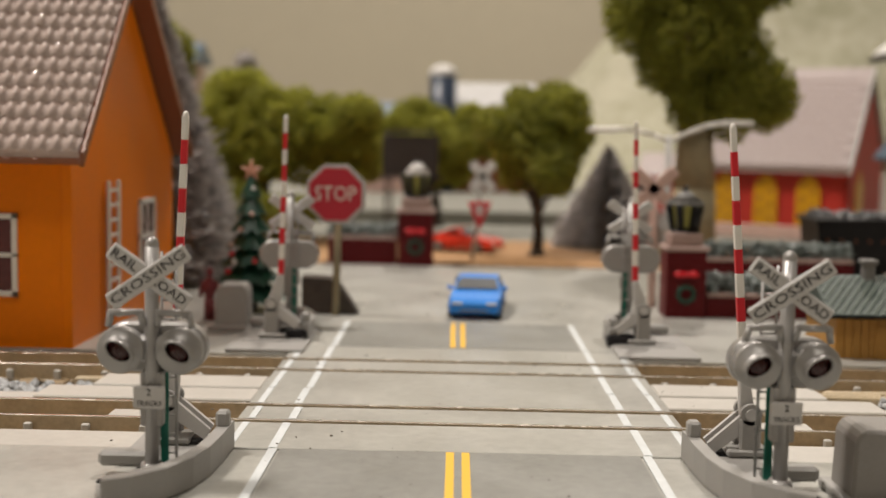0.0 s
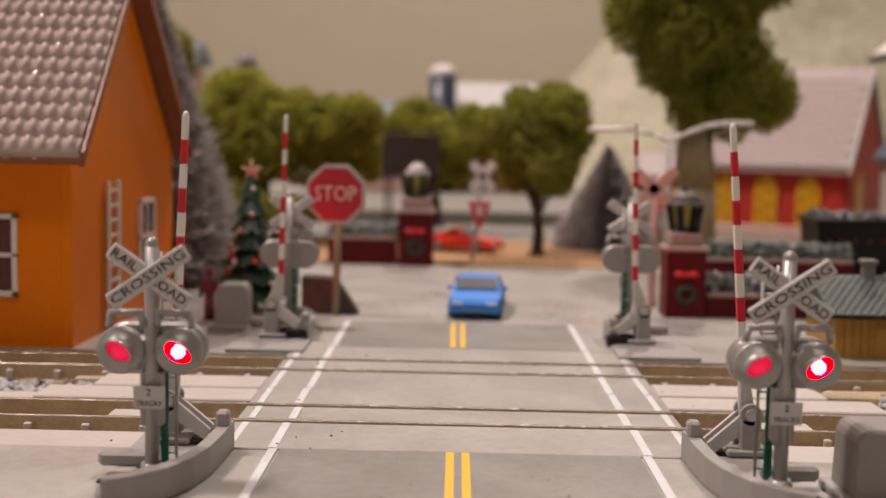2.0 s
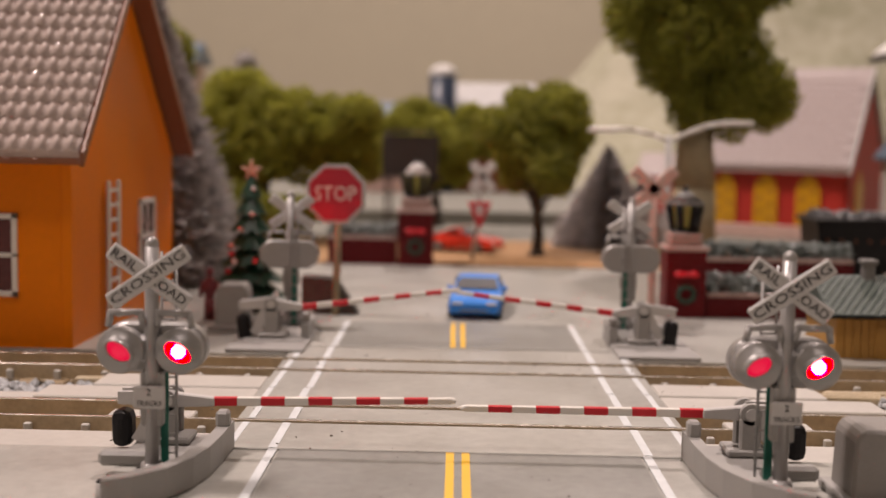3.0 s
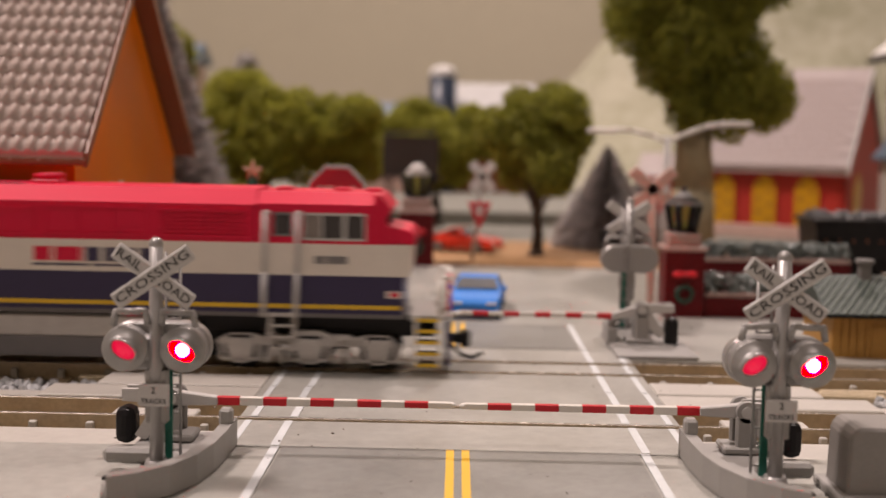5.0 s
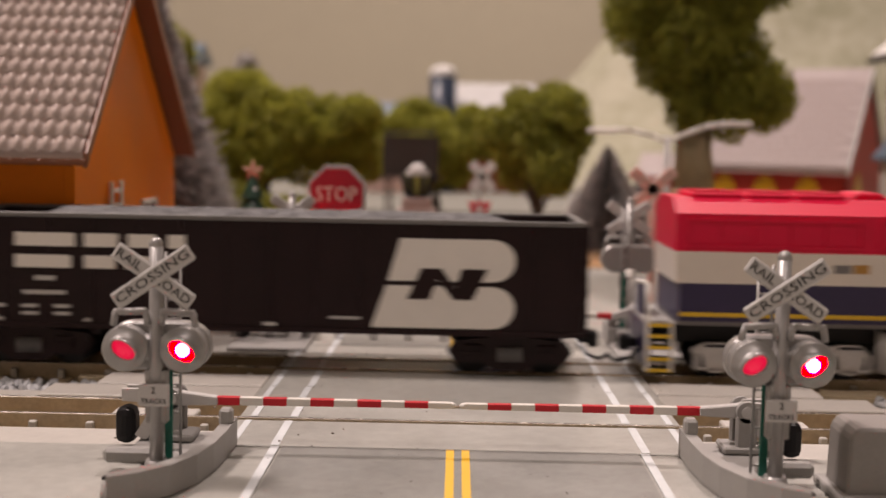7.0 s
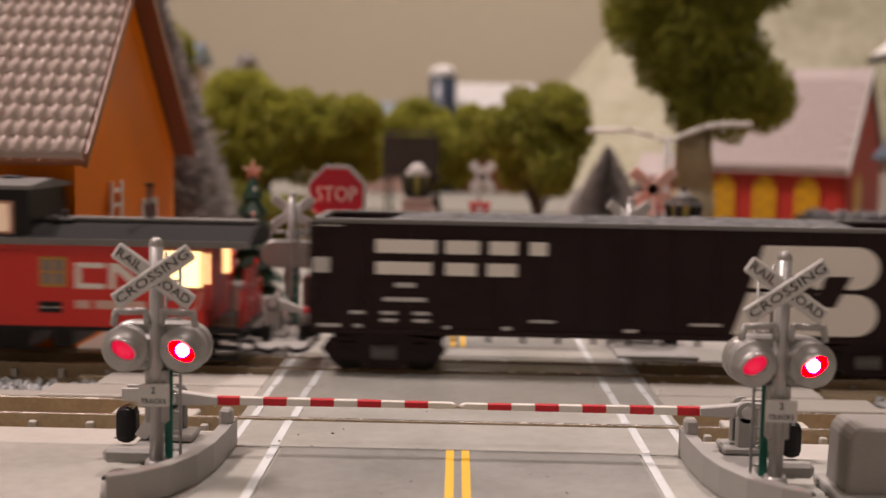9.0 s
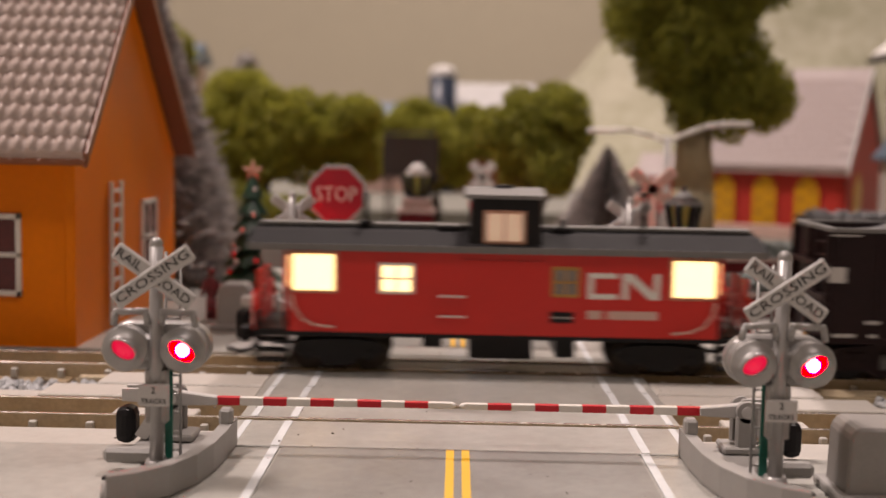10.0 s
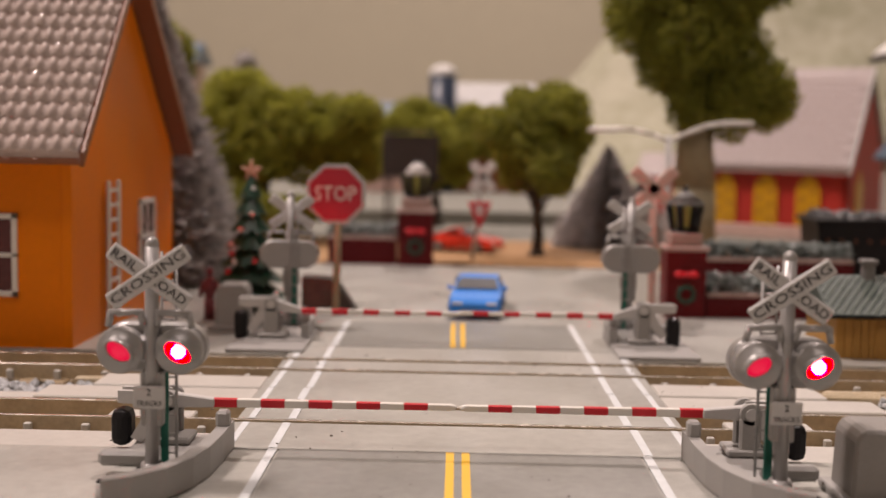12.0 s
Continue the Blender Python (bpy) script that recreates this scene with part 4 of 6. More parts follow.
def caboose():
    t = thing("caboose", "red caboose with black roof, cupola and lit windows", "caboose")
    W = 9.2
    wall = part("body", B(new_bm(), 6.1, 69.8, -W, W, 6.6, 20.0), CAB_RED, t)
    part("sill", B(new_bm(), 1, 75.6, -W + 0.1, W - 0.1, 5.9, 6.7), BLACK, t)
    bm = new_bm()
    prism(bm, [(-W - 0.7, 19.3), (-W - 0.7, 20.2), (-5, 21.9), (0, 22.4), (5, 21.9), (W + 0.7, 20.2), (W + 0.7, 19.3)], 0, 76.6, "x")
    part("roof", bm, ROOF_BLACK, t)
    part("roof_walk", B(new_bm(), 0.5, 76, -2.2, 2.2, 22.4, 22.9), DARK_GREY, t)
    part("fascia", B(new_bm(), 0, 76.6, -W - 0.9, -W - 0.6, 19.2, 20.2), DARK_GREY, t)
    cup = part("cupola", prism(new_bm(), [(32.6, 19.0), (43.6, 19.0), (43.2, 27.6), (33.0, 27.6)], -W + 0.5, W - 0.5, "y"), BLACK, t)
    part("cupola_roof", prism(new_bm(), [(-W, 27.5), (-W, 28.1), (0, 29.0), (W, 28.1), (W, 27.5)], 32.0, 44.0, "x"), DARK_GREY, cup)
    part("roof_hatch", B(new_bm(), 36.5, 39.5, -1.5, 1.5, 28.8, 29.3, 0.1), BLACK, cup)

    def window(x0, x1, z0, z1, y, glass, frame_m, parent, bar=False, lit=False):
        fr = part("window_frame", B(new_bm(), x0 - 0.35, x1 + 0.35, y - 0.16, y + 0.2, z0 - 0.35, z1 + 0.35, 0.12), frame_m, parent)
        part("pane", B(new_bm(), x0, x1, y - 0.22, y + 0.2, z0, z1, 0.2), glass, fr)
        if bar:
            bm = new_bm()
            B(bm, (x0 + x1) / 2 - 0.15, (x0 + x1) / 2 + 0.15, y - 0.3, y, z0, z1)
            if not lit:
                B(bm, x0, x1, y - 0.3, y, (z0 + z1) / 2 - 0.15, (z0 + z1) / 2 + 0.15)
            part("glazing_bar", bm, frame_m, fr)
    # Gold of these two frames stands for the glow round the lit panes.
    window(6.6, 13.0, 12.9, 18.7, -W, WINDOW_LIT, GOLD, t)
    window(62.9, 69.3, 12.9, 18.7, -W, WINDOW_LIT, GOLD, t)
    window(19.8, 24.4, 13.0, 17.1, -W, WINDOW_LIT, WHITE, t, True)
    window(45.4, 48.9, 13.0, 17.0, -W, WINDOW_GREY, OCHRE, t, True)
    window(35.2, 40.7, 20.9, 25.4, -W + 0.5, WINDOW_WARM, GOLD, cup, True, True)
    for yy in (-7.2, 7.2):
        for xx, s in ((6.0, -1), (69.9, 1)):
            part("end_window", B(new_bm(), xx - 0.1, xx + 0.1, yy - 1.6, yy + 1.6, 13.5, 18.2), WINDOW_LIT, t)
    bars("emblem", [(50.4, 54.8)], 15.7, 16.5, -W - 0.02, WHITE, t, "white angular emblem")
    bars("emblem", [(50.4, 54.8)], 12.5, 13.3, -W - 0.02, WHITE, t)
    bars("emblem", [(50.4, 51.3)], 13.2, 15.8, -W - 0.02, WHITE, t)
    bm = new_bm()
    prism(bm, [(55.5, 12.5), (56.4, 12.5), (56.4, 15.4), (59.6, 12.5), (61.1, 12.5), (61.1, 16.5), (60.2, 16.5), (60.2, 13.6), (57.0, 16.5), (55.5, 16.5)], -W - 0.08, -W + 0.1, "y")
    part("emblem", bm, WHITE, t)
    bars("number_bar", [(50.4, 52.6), (53.4, 60.9)], 9.4, 10.7, -W - 0.02, PINK, t)
    bars("vent", [(45.0, 48.4)], 8.7, 10.4, -W - 0.05, BLACK, t)
    bars("vent_slat", [(45.2, 46.5), (46.9, 48.2)], 9.4, 9.6, -W - 0.12, PALE_GREY, t)
    bars("panel_line", [(32, 44)], 17.8, 18.1, -W - 0.1, CAB_RED, t, d=0.15)
    for z in (9.4, 12.5):
        bm = new_bm()
        C(bm, (28.4, -W - 0.5, z), (32.4, -W - 0.5, z), 0.16, n=6)
        part("grab_iron", bm, WHITE, t)
    for xx, s in ((6.6, 1), (69.3, -1)):
        bm = new_bm()
        pts = [(xx, -W - 0.5, 12.4), (xx + s * 0.3, -W - 0.5, 10.5), (xx + s * 1.6, -W - 0.5, 8.6), (xx + s * 3.5, -W - 0.5, 7.7), (xx + s * 6.4, -W - 0.5, 7.4)]
        sweep(bm, pts, 0.2, n=6)
        part("grab_iron", bm, PINK, t)
    # stack, roof details
    bm = new_bm()
    C(bm, (59.6, -1.5, 22), (59.6, -1.5, 28.2), 0.42, n=10)
    C(bm, (59.6, -1.5, 28.0), (59.6, -1.5, 28.6), 0.6, n=10)
    part("stovepipe", bm, BLACK, t)
    bm = new_bm()
    C(bm, (16.9, -1.5, 22), (16.9, -1.5, 27.8), 0.42, n=10)
    C(bm, (16.9, -1.5, 22.5), (16.9, -1.5, 23.4), 1.2, n=12)
    part("stovepipe", bm, BLACK, t)
    bm = new_bm()
    C(bm, (47, -3, 22), (47, -3, 24.2), 0.5, n=8)
    B(bm, 45.4, 48.4, -4, -2, 22, 22.9, 0.2)
    B(bm, 28, 31.6, -4, -2, 22, 22.9, 0.2)
    part("roof_vent", bm, BLACK, t)
    # ends: platform, steps, railings
    for x, s in ((6.1, -1), (69.8, 1)):
        e = x + s * 5.2
        a, b = sorted((x, e))
        part("platform", B(new_bm(), a, b, -8.6, 8.6, 6.2, 6.9), BLACK, t)
        for k, z in enumerate((1.7, 3.3, 4.9, 6.5)):
            part("step", B(new_bm(), a + 0.4, b - 0.3, -9.1, -6.2, z, z + 0.3), BLACK, t)
            part("step", B(new_bm(), a + 0.4, b - 0.3, 6.2, 9.1, z, z + 0.3), BLACK, t)
        bm = new_bm()
        for xx in (a + 0.4, b - 0.4):
            B(bm, xx - 0.15, xx + 0.15, -9.0, -6.2, 1.5, 9.5)
        part("step_side", bm, BLACK, t)
        bm = new_bm()
        B(bm, e - 0.3, e + 0.3, -4.6, -1.5, 6.9, 15.5, 0.15)
        B(bm, e - 0.3, e + 0.3, 1.5, 4.6, 6.9, 15.5, 0.15)
        for y in (-8.4, 8.4):
            C(bm, (e, y, 6.5), (e, y, 12.5), 0.3, n=8)
            C(bm, (x + s * 0.6, y, 6.5), (x + s * 0.6, y, 19), 0.25, n=8)
        for z in (10, 12.4):
            C(bm, (e, -8.4, z), (e, 8.4, z), 0.28, n=8)
        part("railing", bm, CAB_RED, t)
        coupler(t, e, s, 4.7, 2.6)
    for a, b, z in ((33, 42.6, 2.4), (46, 49, 2.8), (26, 29, 4)):
        part("equipment_box", B(new_bm(), a, b, -6.6, 6.6, z, 6.1, 0.2), BLACK, t)
    for xc in (13.4, 62.0):
        tr = part("truck_bolster", B(new_bm(), xc - 2, xc + 2, -5, 5, 3.2, 6.0), BLACK, t)
        for ax in (xc - 4.6, xc + 4.6):
            part("wheelset", wheelset(new_bm(), ax, 2.7), BARK, tr)
        for yy in (-7.0, 7.0):
            bm = new_bm()
            prism(bm, [(xc - 7, 3.6), (xc - 6, 4.8), (xc - 2, 5.2), (xc + 2, 5.2), (xc + 6, 4.8), (xc + 7, 3.6), (xc + 5.6, 2.4), (xc + 3.2, 2.4), (xc + 1.8, 1.1), (xc - 1.8, 1.1), (xc - 3.2, 2.4), (xc - 5.6, 2.4)], yy - 0.5, yy + 0.5, "y")
            for ax in (xc - 4.6, xc + 4.6):
                C(bm, (ax, yy - 0.8, 2.8), (ax, yy + 0.8, 2.8), 0.8, n=12)
            part("sideframe", bm, BLACK, tr)
    return t


LOCO = loco()
LOCO.scale.z = 0.952
GONDOLA_A = gondola()
GONDOLA_B = copy_thing(GONDOLA_A, pose(0, 0, 0))
CABOOSE = caboose()
CABOOSE.scale.z = 0.968


# ---- the orange house ----
def house():
    t = thing("house", "orange plastic house with a brown pantile roof", "house", (-63, 43, -0.2))
    W, D, Hh, peak = 90, 71, 30.2, 67.0
    ry = D * 0.43
    gable = part("wall_gable", B(new_bm(), -1.4, -0.9, 1.2, D - 1, 0, Hh), ORANGE, t)
    front = part("wall_front", B(new_bm(), -W, -1, 0.9, 1.4, 0, Hh), ORANGE, t)
    for k in range(24):
        z = k * 1.26
        part("board", prism(new_bm(), [(0, z), (-1.2, z), (-1.2, z + 1.26), (-0.06, z + 1.26)], 1.2, D - 1, "y"), ORANGE, gable)
        part("board", prism(new_bm(), [(0, z), (1.2, z), (1.2, z + 1.26), (0.06, z + 1.26)], -W, -0.0, "x"), ORANGE, front)
    n = 27
    for k in range(n):
        z0, z1 = Hh + (peak - 2 - Hh) * k / n, Hh + (peak - 2 - Hh) * (k + 1) / n
        i0 = (z0 - Hh) / (peak - 1 - Hh)
        i1 = (z1 - Hh) / (peak - 1 - Hh)
        bm = new_bm()
        lo = [bm.verts.new((x * MM, y * MM, z * MM)) for x, y, z in ((0, ry * i0, z0), (0, D - (D - ry) * i0, z0), (-0.06, D - (D - ry) * i1, z1), (-0.06, ry * i1, z1))]
        hi = [bm.verts.new((x * MM, y * MM, z * MM)) for x, y, z in ((-1.2, ry * i0, z0), (-1.2, D - (D - ry) * i0, z0), (-1.2, D - (D - ry) * i1, z1), (-1.2, ry * i1, z1))]
        bm.faces.new(lo)
        bm.faces.new(hi[::-1])
        for i in range(4):
            bm.faces.new((lo[i], hi[i], hi[(i + 1) % 4], lo[(i + 1) % 4]))
        bmesh.ops.recalc_face_normals(bm, faces=bm.faces)
        part("board", bm, ORANGE, gable)
    part("corner_board", B(new_bm(), -1.6, 0.12, -0.12, 1.5, 0, Hh, 0.15), ORANGE, t)
    part("wall_back", B(new_bm(), -W, -1.3, D - 1.2, D, 0, Hh), ORANGE, t)
    part("wall_far", B(new_bm(), -W - 1.2, -W, 0, D, 0, Hh), ORANGE, t)
    # roof: a deck on each slope, its edge board and the pantiles
    oh = 5.0
    for s in (0, 1):
        y0 = -oh if s == 0 else D + 3
        z0 = Hh + 0.3
        pts = [(y0, z0), (ry, peak), (ry, peak + 1.5), (y0, z0 + 1.5)]
        part("roof_deck", prism(new_bm(), pts, -W - 4, 3.0, "x"), TRIM_BROWN if s else ROOFTILE, t)
        part("edge_board", prism(new_bm(), [(a, b - 0.5) for a, b in pts[:2]] + [(ry, peak + 1.8), (y0, z0 + 1.8)], 3.0, 3.7, "x"), TRIM_BROWN, t)
    gut = part("gutter", B(new_bm(), -W - 4, 3.6, -oh - 0.5, -oh + 0.2, Hh + 0.1, Hh + 1.2, 0.25), TRIM_BROWN, t, "red-brown eaves board")
    sl = math.atan2(peak - (Hh + 0.3), ry + oh)
    length = math.hypot(peak - (Hh + 0.3), ry + oh)
    rows, pw = 14, 2.3
    rp = length / rows
    tile = new_bm()
    prof = []
    for i in range(9):
        a = i / 8
        prof.append((a * pw, 0.34 * math.sin(a * 2 * math.pi) + 0.34))
    for (a, b), (c, d) in zip(prof, prof[1:]):
        for lo, hi, m in ((0, rp * 1.12, 0),):
            v = [tile.verts.new(Vector(p) * MM) for p in ((a, lo, b + 0.55), (c, lo, d + 0.55), (c, hi, d + 0.1), (a, hi, b + 0.1))]
            f = tile.faces.new(v)
            f.smooth = True
            v2 = [tile.verts.new(Vector(p) * MM) for p in ((a, lo, -0.1), (c, lo, -0.1), (c, lo, d + 0.55), (a, lo, b + 0.55))]
            tile.faces.new(v2)
    bmesh.ops.remove_doubles(tile, verts=tile.verts, dist=1e-7)
    first = None
    rest = new_bm()
    cols = 40
    base = Matrix.Translation(Vector((0, -oh, Hh + 1.75)) * MM) @ Matrix.Rotation(sl, 4, "X")
    tm = bpy.data.meshes.new("tile")
    tile.to_mesh(tm)
    tm.materials.append(ROOFTILE)
    tile.free()
    for r in range(rows):
        for c in range(cols):
            m = base @ Matrix.Translation(Vector((3.0 - pw * (c + 1), r * rp, 0)) * MM)
            if c < 20 and r < 14:
                o = new("tile", tm)
                o.parent = t
                o.matrix_basis = m
            else:
                k = len(rest.verts)
                rest.from_mesh(tm)
                rest.verts.ensure_lookup_table()
                bmesh.ops.transform(rest, matrix=m, verts=rest.verts[k:])
    tagged(part("upper_tiles", rest, ROOFTILE, t), kind="stuff")

    def window(name, m, w, h, glass):
        fr = new_bm()
        for a, b, c, d in ((-w / 2, w / 2, -h / 2, -h / 2 + 0.9), (-w / 2, w / 2, h / 2 - 0.9, h / 2), (-w / 2, -w / 2 + 0.9, -h / 2, h / 2), (w / 2 - 0.9, w / 2, -h / 2, h / 2), (-w / 2, w / 2, -0.35, 0.35)):
            B(fr, a, b, -0.5, 0.4, c, d, 0.1, m=m)
        B(fr, -0.3, 0.3, -0.35, 0.3, 0, h / 2, m=m)
        f = part(name, fr, WHITE, t, "white window frame")
        part("pane", B(new_bm(), -w / 2 + 0.5, w / 2 - 0.5, -0.12, 0.1, -h / 2 + 0.5, h / 2 - 0.5, m=m), glass, f, "dark red curtained pane")
    cur = mat("dark_red_curtain", (0.09, 0.012, 0.012), 0.25, vary=0.3, scale=150)
    window("window", pose(-14.0 * MM, -0.05 * MM, 15.3 * MM), 10.5, 13.6, cur)
    window("window", pose(0.1 * MM, 47.5 * MM, 14.8 * MM, 0, 0, 90), 11.5, 15.0, cur)
    # ladder on the gable
    bm = new_bm()
    for y in (19.3, 25.6):
        B(bm, 0.3, 0.9, y - 0.5, y + 0.5, 1.5, 26.8, 0.1)
    la = part("ladder", bm, WHITE, t, "white wall ladder")
    for k in range(9):
        part("rung", B(new_bm(), 0.3, 0.8, 19.3, 25.6, 3.2 + k * 2.7, 3.8 + k * 2.7), WHITE, la)
    return t


house()


# ---- plants ----
def leaves(name, blobs, n, size, material, parent=None, seed=1, flat=1.0):
    """Many small crumpled leaf tufts over and within lumpy blobs (x, y, z, radius), in mm."""
    g = np.random.default_rng(seed)
    r = np.array([b[3] for b in blobs], float)
    k = g.choice(len(blobs), n, p=r ** 2 / (r ** 2).sum())
    c = np.array([b[:3] for b in blobs], float)[k]
    d = g.normal(size=(n, 3))
    d /= np.linalg.norm(d, axis=1)[:, None]
    rad = r[k] * (0.72 + 0.40 * g.random(n) ** 0.7)
    bump = 1 + 0.10 * np.sin(d[:, 0] * 7 + k) * np.cos(d[:, 2] * 9 + d[:, 1] * 5)
    p = c + d * (rad * bump)[:, None] * np.array([1, 1, flat])
    a, b = g.normal(size=(n, 3)), g.normal(size=(n, 3))
    a /= np.linalg.norm(a, axis=1)[:, None]
    b -= a * (a * b).sum(1)[:, None]
    b /= np.linalg.norm(b, axis=1)[:, None]
    s = size * (0.6 + 0.8 * g.random(n))[:, None]
    nn = np.cross(a, b)
    q = np.stack([p - a * s, p + b * s * 0.55, p + a * s + nn * s * 0.5, p - b * s * 0.55], 1).reshape(-1, 3) * MM
    me = bpy.data.meshes.new(name)
    idx = np.arange(n * 4).reshape(-1, 4)
    me.from_pydata(q.tolist(), [], idx.tolist())
    me.materials.append(material)
    ob = new(name, me)
    if parent:
        ob.parent = parent
    return ob


def tree(at, trunk_h, blobs, label, n, material, bark, trunk_r=1.6, size=1.3, seed=1):
    t = thing("tree", label, "tree", at)
    rr = random.Random(seed)
    bm = new_bm()
    pts = [(0, 0, 0), (0.4, 0, trunk_h * 0.35), (-0.3, 0.3, trunk_h * 0.7), (0, 0, trunk_h)]
    for i, (a, b) in enumerate(zip(pts, pts[1:])):
        C(bm, a, b, trunk_r * (1.15 - 0.2 * i), trunk_r * (0.95 - 0.2 * i), n=10)
    C(bm, (0, 0, 0), (0, 0, trunk_h * 0.1), trunk_r * 1.9, trunk_r * 1.1, n=10)
    part("trunk", bm, bark, t)
    for b in blobs[:9]:
        bm = new_bm()
        s = Vector((0, 0, trunk_h * rr.uniform(0.6, 0.98)))
        e = Vector(b[:3])
        m = (s + e) / 2 + Vector((rr.uniform(-1, 1), rr.uniform(-1, 1), -1.0))
        C(bm, s, m, trunk_r * 0.5, trunk_r * 0.3, n=7)
        C(bm, m, e, trunk_r * 0.3, trunk_r * 0.1, n=7)
        part("limb", bm, bark, t)
    c = leaves("crown", blobs, n, size, material, t, seed)
    c["label"] = "clumped olive foliage"
    return t


def lumps(x0, x1, z0, z1, yr, n, r0, r1, seed, inside=None):
    rr = random.Random(seed)
    out = []
    while len(out) < n:
        x, z, y = rr.uniform(x0, x1), rr.uniform(z0, z1), rr.uniform(-yr, yr)
        if inside is None or inside(x, z):
            out.append((x, y, z, rr.uniform(r0, r1)))
    return out


def ell(cx, cz, rx, rz):
    return lambda x, z: ((x - cx) / rx) ** 2 + ((z - cz) / rz) ** 2 < 1


tree((24, 212, 0), 20, [(0, 0, 36, 11)] + lumps(-15, 15, 24, 47, 9, 26, 4, 7, 3, ell(0, 35.5, 14, 12)), "round olive-leaved model tree with a dark trunk", 24000, LEAF_DARK, BARK, 1.7, 0.85, 3)
tree((-65, 255, 3), 22, [(0, 0, 32, 15), (-12, 0, 29, 12)] + lumps(-24, 18, 20, 48, 10, 34, 5, 8, 4, ell(-3, 32, 22, 16)), "broad olive bushy model tree", 34000, LEAF, BARK, 2, 1.0, 4)
tree((-39, 262, 3), 20, [(0, 0, 30, 11)] + lumps(-13, 14, 18, 41, 9, 24, 4, 7, 5, ell(0, 29, 13, 13)), "bushy olive model tree beside a broader one", 20000, LEAF, BARK, 1.8, 1.0, 5)
tree((-8, 285, 3), 18, [(0, 0, 30, 10)] + lumps(-20, 20, 18, 44, 9, 26, 4, 7, 6, ell(0, 29, 20, 14)), "low olive bushy model tree behind the board", 20000, LEAF, BARK, 1.8, 1.0, 6)
tree((-66, 232, 0), 8, [(0, 0, 11, 7)] + lumps(-14, 18, 6, 15, 6, 14, 4, 6, 16), "low dark olive shrub row", 9000, LEAF_DARK, BARK, 1.2, 1.3, 16)
tree((-122, 330, 6), 30, [(0, 0, 48, 12)] + lumps(-12, 12, 38, 70, 9, 20, 5, 8, 7, ell(0, 52, 12, 18)), "tall olive model tree behind the house", 9000, LEAF_DARK, BARK, 2, 1.6, 7)
# the tall tree with hanging foliage
big = [(-2, 0, 68, 16), (-6, 0, 84, 17), (7, 0, 88, 17), (-9, 0, 58, 9), (10, 0, 60, 11), (20, 0, 52, 8)]
big += lumps(-20, 20, 62, 104, 12, 40, 5, 9, 8) + lumps(4, 30, 44, 66, 9, 20, 4, 7, 9, lambda x, z: z < 74 - x) + lumps(-16, 6, 44, 62, 8, 14, 3.5, 6, 10, lambda x, z: z > 45 - x * 0.9) + lumps(-5, 16, 39, 50, 8, 12, 2.5, 4.5, 12)
tree((69, 205, 0), 62, big, "tall tree with hanging olive foliage and a tan trunk", 60000, LEAF_DARK, BARK_TAN, 6.5, 0.9, 8)


def bristle_tree(at, h, r, n, label, seed=1, size=1.0, frost=0.84):
    """A bottle-brush fir: a wire stem and drooping bristles with frosted tips."""
    t = thing("bristle_tree", label, "tree", at)
    g = np.random.default_rng(seed)
    part("stem", C(new_bm(), (0, 0, 0), (0, 0, h), 0.9, 0.3, n=8), BARK, t)
    for nm, mt, lo, hi in (("needles", FIR, 0.25, 0.97), ("frost", FROST, frost, 1.03)):
        z = h * (0.03 + 0.97 * (1 - np.sqrt(g.random(n))))
        a = g.random(n) * 2 * np.pi
        rad = r * (1 - z / h) + 0.8
        lump = 1 + 0.07 * np.sin(z / h * 50 + 2 * np.sin(a * 3)) + 0.05 * g.normal(size=n)
        u = np.stack([np.cos(a), np.sin(a), 0.16 * g.normal(size=n) - 0.1], 1)
        st = np.stack([0 * z, 0 * z, z], 1)
        p0, p1 = st + u * (rad * lump * lo)[:, None], st + u * (rad * lump * hi)[:, None]
        w = g.normal(size=(n, 3))
        w /= np.linalg.norm(w, axis=1)[:, None]
        w *= 0.2 * size
        q = np.stack([p0 - w, p0 + w, p1 + w, p1 - w], 1).reshape(-1, 3) * MM
        me = bpy.data.meshes.new(nm)
        me.from_pydata(q.tolist(), [], np.arange(n * 4).reshape(-1, 4).tolist())
        me.materials.append(mt)
        o = new(nm, me)
        o.parent = t
        o["kind"] = "stuff"
    return t


bristle_tree((-79, 142, 0), 87, 26, 26000, "frosted dark bottle-brush fir behind the house", 2)
bristle_tree((49, 245, 0), 34, 17, 12000, "frosted grey bottle-brush fir under the trees", 3, 1.0, 0.6)
bristle_tree((62, 262, 0), 22, 12, 5000, "small frosted grey bottle-brush fir", 4, 1.0, 0.6)


